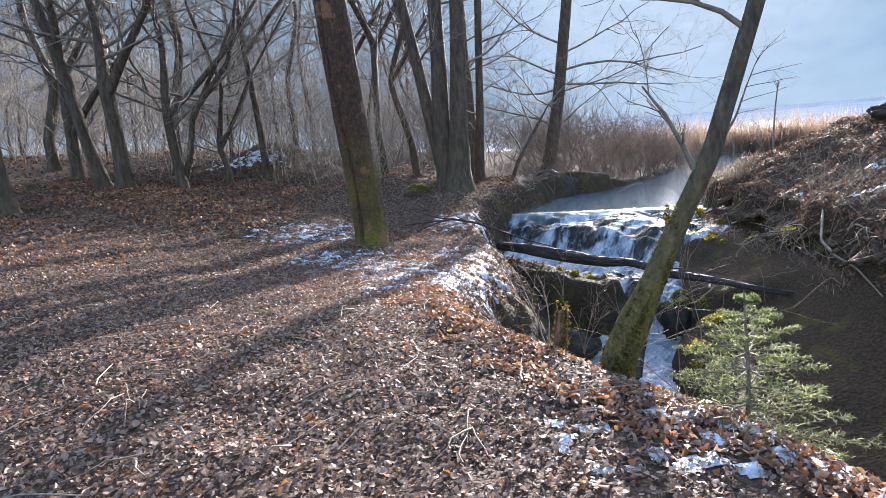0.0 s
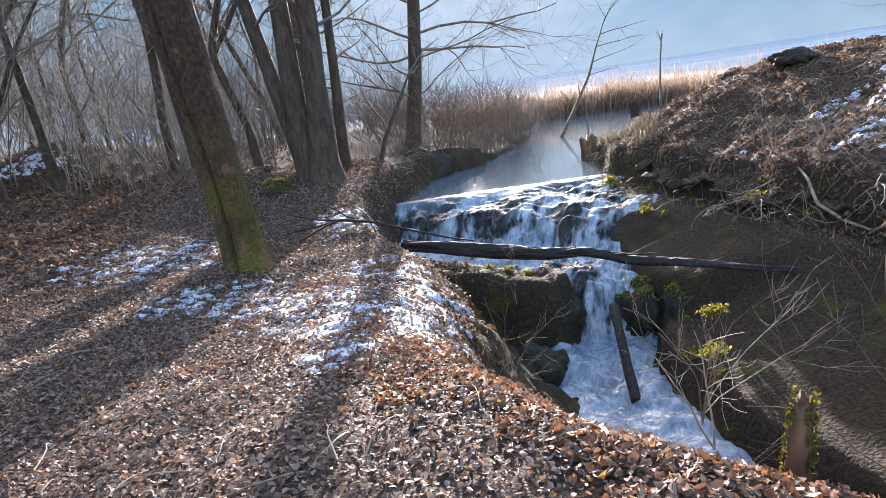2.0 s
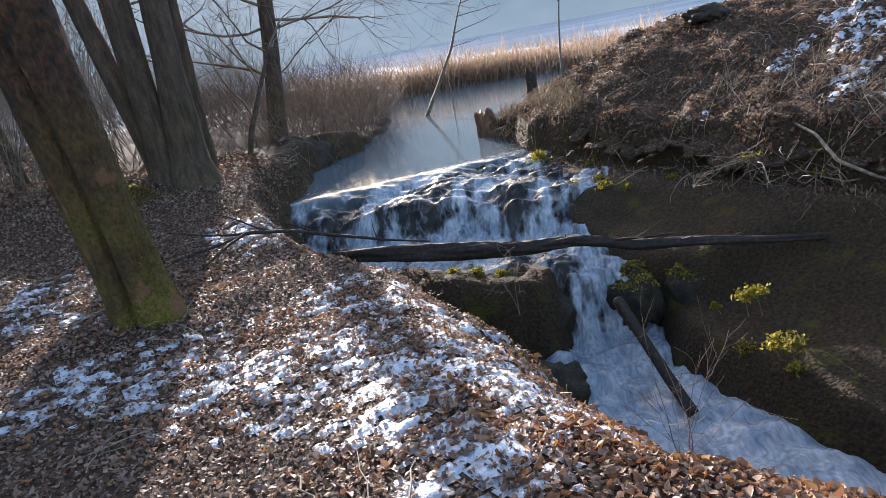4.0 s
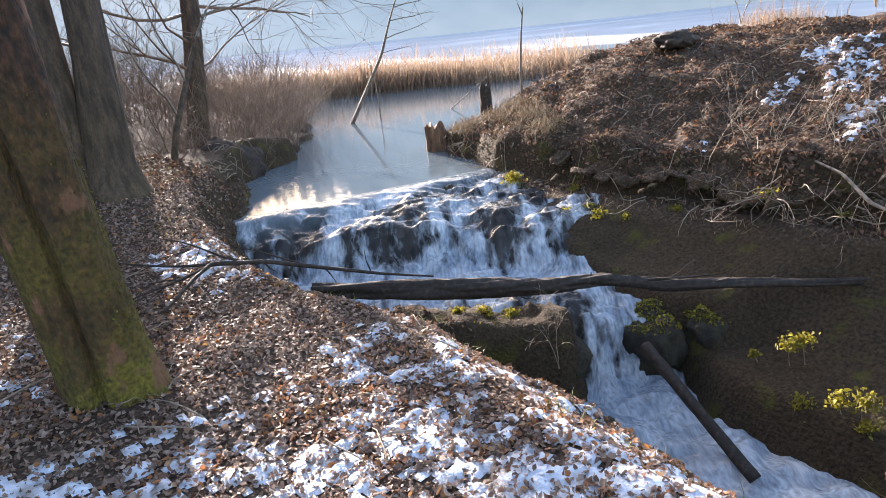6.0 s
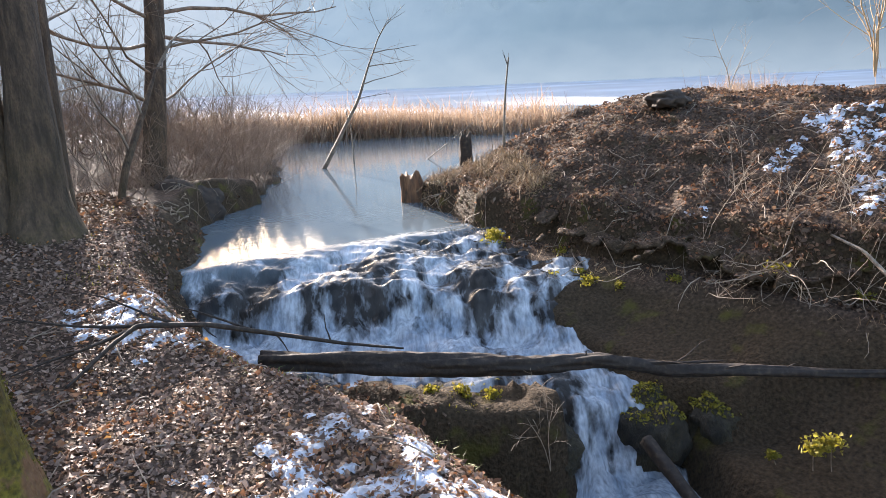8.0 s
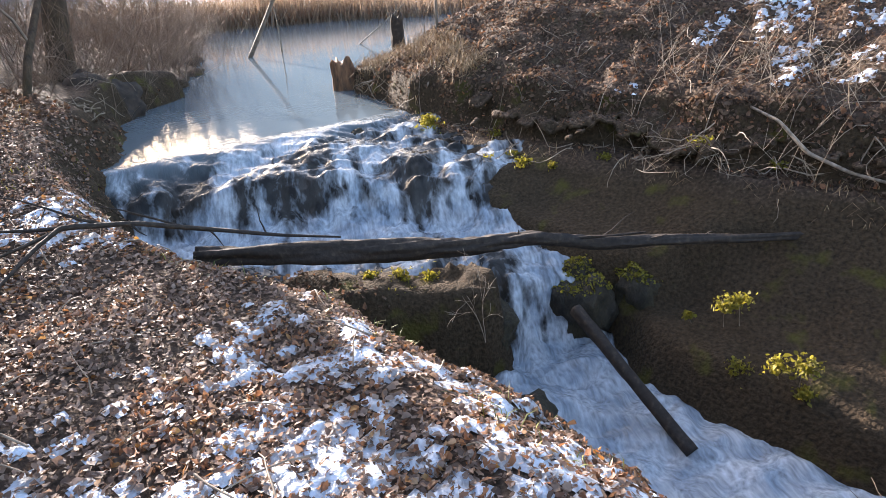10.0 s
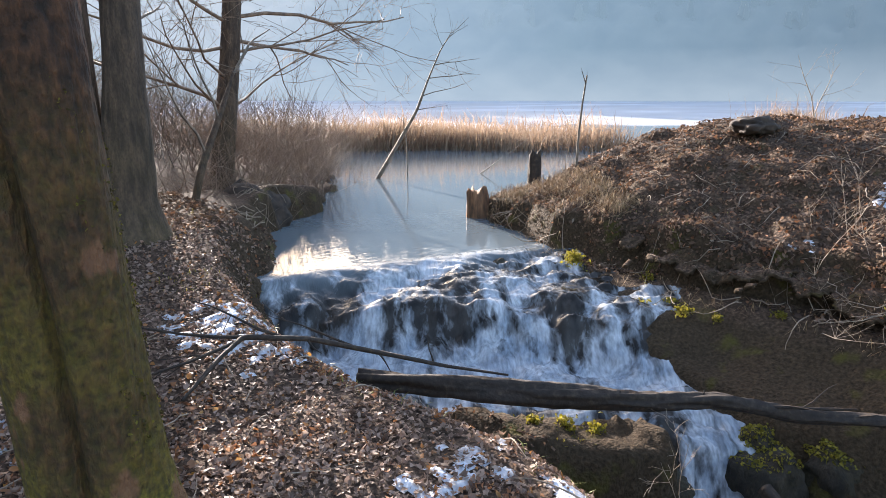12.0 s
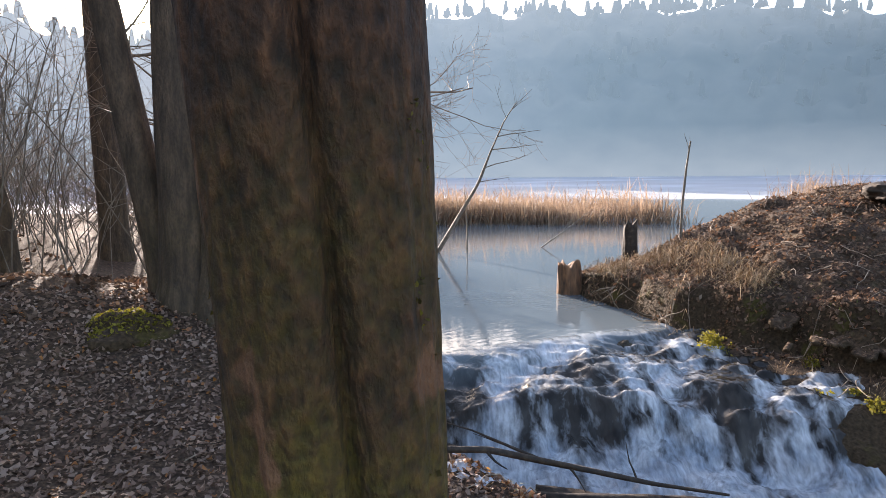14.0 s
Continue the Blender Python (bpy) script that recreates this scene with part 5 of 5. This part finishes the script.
# ---- small spruce and thin shrubs ----
def spruce(at, height, seed):
    rng = np.random.RandomState(seed)
    root = thing("young_spruce", at, "small pale green spruce on the bank's edge", "spruce")
    part("trunk", trunk_mesh([(0, 0, -0.1), (0, 0, height * 0.5), (-0.02, 0, height)], [0.014, 0.01, 0.003], 8, seed, 0.05, 0.2), TWIG, root)
    for level in range(9):
        k = level / 8
        z, ln = height * (0.08 + 0.86 * k), 0.46 * (1 - k) ** 0.8 + 0.05
        pieces, tips = [], []
        for j in range(7):
            a = j * 0.9 + level * 0.55 + rng.uniform(-0.2, 0.2)
            main = wander(rng, (0, 0, z), (math.cos(a), math.sin(a), 0.12 - 0.1 * (1 - k)), ln * rng.uniform(0.75, 1.1), 7, 0.05, 0.0)
            pieces.append(tube(main, np.linspace(0.005, 0.0015, 8), 4)), tips.append(main)
            for i in range(2, 7):
                for sgn in (-1, 1):
                    d = main[i] - main[i - 1]
                    d = d / np.linalg.norm(d) + sgn * 0.9 * np.array([-math.sin(a), math.cos(a), 0]) + rng.normal(0, 0.1, 3)
                    t = wander(rng, main[i], d, ln * 0.34 * (1 - i / 9) * rng.uniform(0.7, 1.2), 3, 0.05)
                    pieces.append(tube(t, np.linspace(0.002, 0.001, 4), 3)), tips.append(t)
        branch = part("branch", raw_mesh("branch", *merge(pieces)), TWIG, root)
        pts, ways = [], []
        for t in tips:
            for i in range(len(t) - 1):
                m = 9
                q = rng.uniform(0, 1, (m, 1))
                pts.append(t[i] + (t[i + 1] - t[i]) * q)
                ways.append(np.repeat(((t[i + 1] - t[i]) / np.linalg.norm(t[i + 1] - t[i]))[None], m, 0) * 0.8 + rng.normal(0, 0.75, (m, 3)))
        P, W = np.concatenate(pts), np.concatenate(ways)
        W /= np.linalg.norm(W, axis=1, keepdims=True)
        s = np.cross(W, rng.normal(0, 1, W.shape))
        s = s / np.linalg.norm(s, axis=1, keepdims=True) * 0.002
        L = rng.uniform(0.012, 0.02, (len(P), 1))
        v = np.stack([P - s, P + s, P + W * L + s * 0.3, P + W * L - s * 0.3], 1).reshape(-1, 3)
        part("needles", raw_mesh("needles", v, np.arange(len(v)).reshape(-1, 4)), NEEDLE, branch, "pale green needles")


spruce((1.4, 2.76, 0.12), 0.72, 601)


def shrub(at, ways, label, seed, mat=ROOT, r=0.008):
    rng = np.random.RandomState(seed)
    root = thing("thin_shrub", at, label, "shrub")
    for way, length in ways:
        pieces = []
        limbs(rng, (0, 0, -0.03), way, length, r, 2, pieces, (4, 4, 3), 0.14, 0.02, 0.001)
        part("stem", raw_mesh("stem", *merge(pieces)), mat, root)


shrub((1.6, 4.0, -0.2), [((-0.3, 0.2, 1), 1.0), ((0.4, 0.1, 1), 1.0), ((-0.7, 0.3, 0.8), 0.9)], "thin brown bare shrub on the bank by the leaning tree", 611, TWIG_RED, 0.004)
shrub((1.05, 4.6, -0.05), [((0.1, 0.1, 1), 0.55), ((-0.2, 0, 1), 0.5), ((0.3, 0.1, 1), 0.4)], "small bare shrub on the bank's edge", 612, TWIG_RED, 0.004)
shrub((0.72, 4.1, 0.2), [((0.3, 0.4, 1), 0.5), ((-0.3, 0.5, 1), 0.55)], "small bare shrub beside the mossy stump", 613, r=0.005)
shrub((1.35, 5.0, -0.3), [((0.5, -0.2, 1), 0.9), ((0.9, 0.1, 0.6), 0.9)], "thin bare shrub leaning over the gully", 614, r=0.004)
shrub((0.42, 5.6, float(ground(0.42, 5.6))), [((0.05, 0, 1), 0.75), ((-0.1, 0.05, 1), 0.65), ((0.14, 0.1, 1), 0.55)], "few thin upright stalks on the bank's edge", 618, TWIG_RED, 0.003)
shrub((1.45, 7.9, -0.5), [((0.1, 0, 1), 0.45), ((0.25, 0.1, 1), 0.4)], "few thin stalks on the rock ledge", 615, r=0.003)
shrub((7.4, 7.6, 1.6), [((0.05, 0, 1), 1.5), ((-0.08, 0, 1), 1.4), ((0.1, 0.1, 1), 1.6), ((-0.2, 0.1, 0.9), 0.8)], "upright straw-coloured saplings on the mound's crest", 616, STRAW, 0.012)
shrub((8.6, 9.6, 1.5), [((-0.2, 0, 1), 0.9), ((0.3, 0, 1), 0.8)], "pale forked twigs on the mound's crest", 617, r=0.008)


def bank_plant(at, top, size, seed):
    """A low plant with sun-tinted leaves on a thin stalk."""
    rng = np.random.RandomState(seed)
    root = thing("bank_plant", at, "small sun-tinted yellow-green plant on the dark bank", "plant", "plants on the dark bank")
    path = wander(rng, (0, 0, -0.05), np.array(top) - np.array(at), float(np.linalg.norm(np.array(top) - np.array(at))), 5, 0.05)
    part("stalk", raw_mesh("stalk", *tube(path, np.linspace(0.004, 0.002, 6), 5)), ROOT, root)
    n = 130
    p = path[-1] + rng.normal(0, 1, (n, 3)) * np.array([size * 0.5, size * 0.5, size * 0.35])
    nn = rng.normal(0, 1, (n, 3))
    nn /= np.linalg.norm(nn, axis=1, keepdims=True)
    tagged(part("leaves", leaf_mesh("leaves", p[:, 0], p[:, 1], p[:, 2], nn, rng.uniform(0.008, 0.024, n), 0.5), MOSS, root, "sun-tinted yellow-green leaves"), kind="stuff")


for i, (x, y, z, sz) in enumerate([(2.9, 6.9, -0.60, 0.07), (2.93, 6.8, -0.56, 0.08), (2.85, 7.1, -0.72, 0.03), (2.58, 6.67, -0.86, 0.08), (2.55, 6.45, -0.74, 0.07), (2.52, 6.33, -0.68, 0.08), (2.5, 6.28, -0.85, 0.05)]):
    bx, by = x + 0.06, y - 0.02
    bank_plant((bx, by, float(ground(bx, by))), (x, y, z), sz, 630 + i)
brush("bank_twigs", "fine pale bare twigs sprawling over the far bank", 70, lambda rng: (rng.uniform(3.9, 4.9), rng.uniform(4.5, 8.5)), 0.7, ROOT, 305, 0.002, 6, 0.9)
brush("clod_twigs", "short bare twigs sprouting from the alder's foot", 110, lambda rng: (2.35 + rng.normal(0, 0.5), 14.75 + rng.normal(0, 0.4)), 0.5, TWIG_RED, 306, 0.003, 5, 0.8)
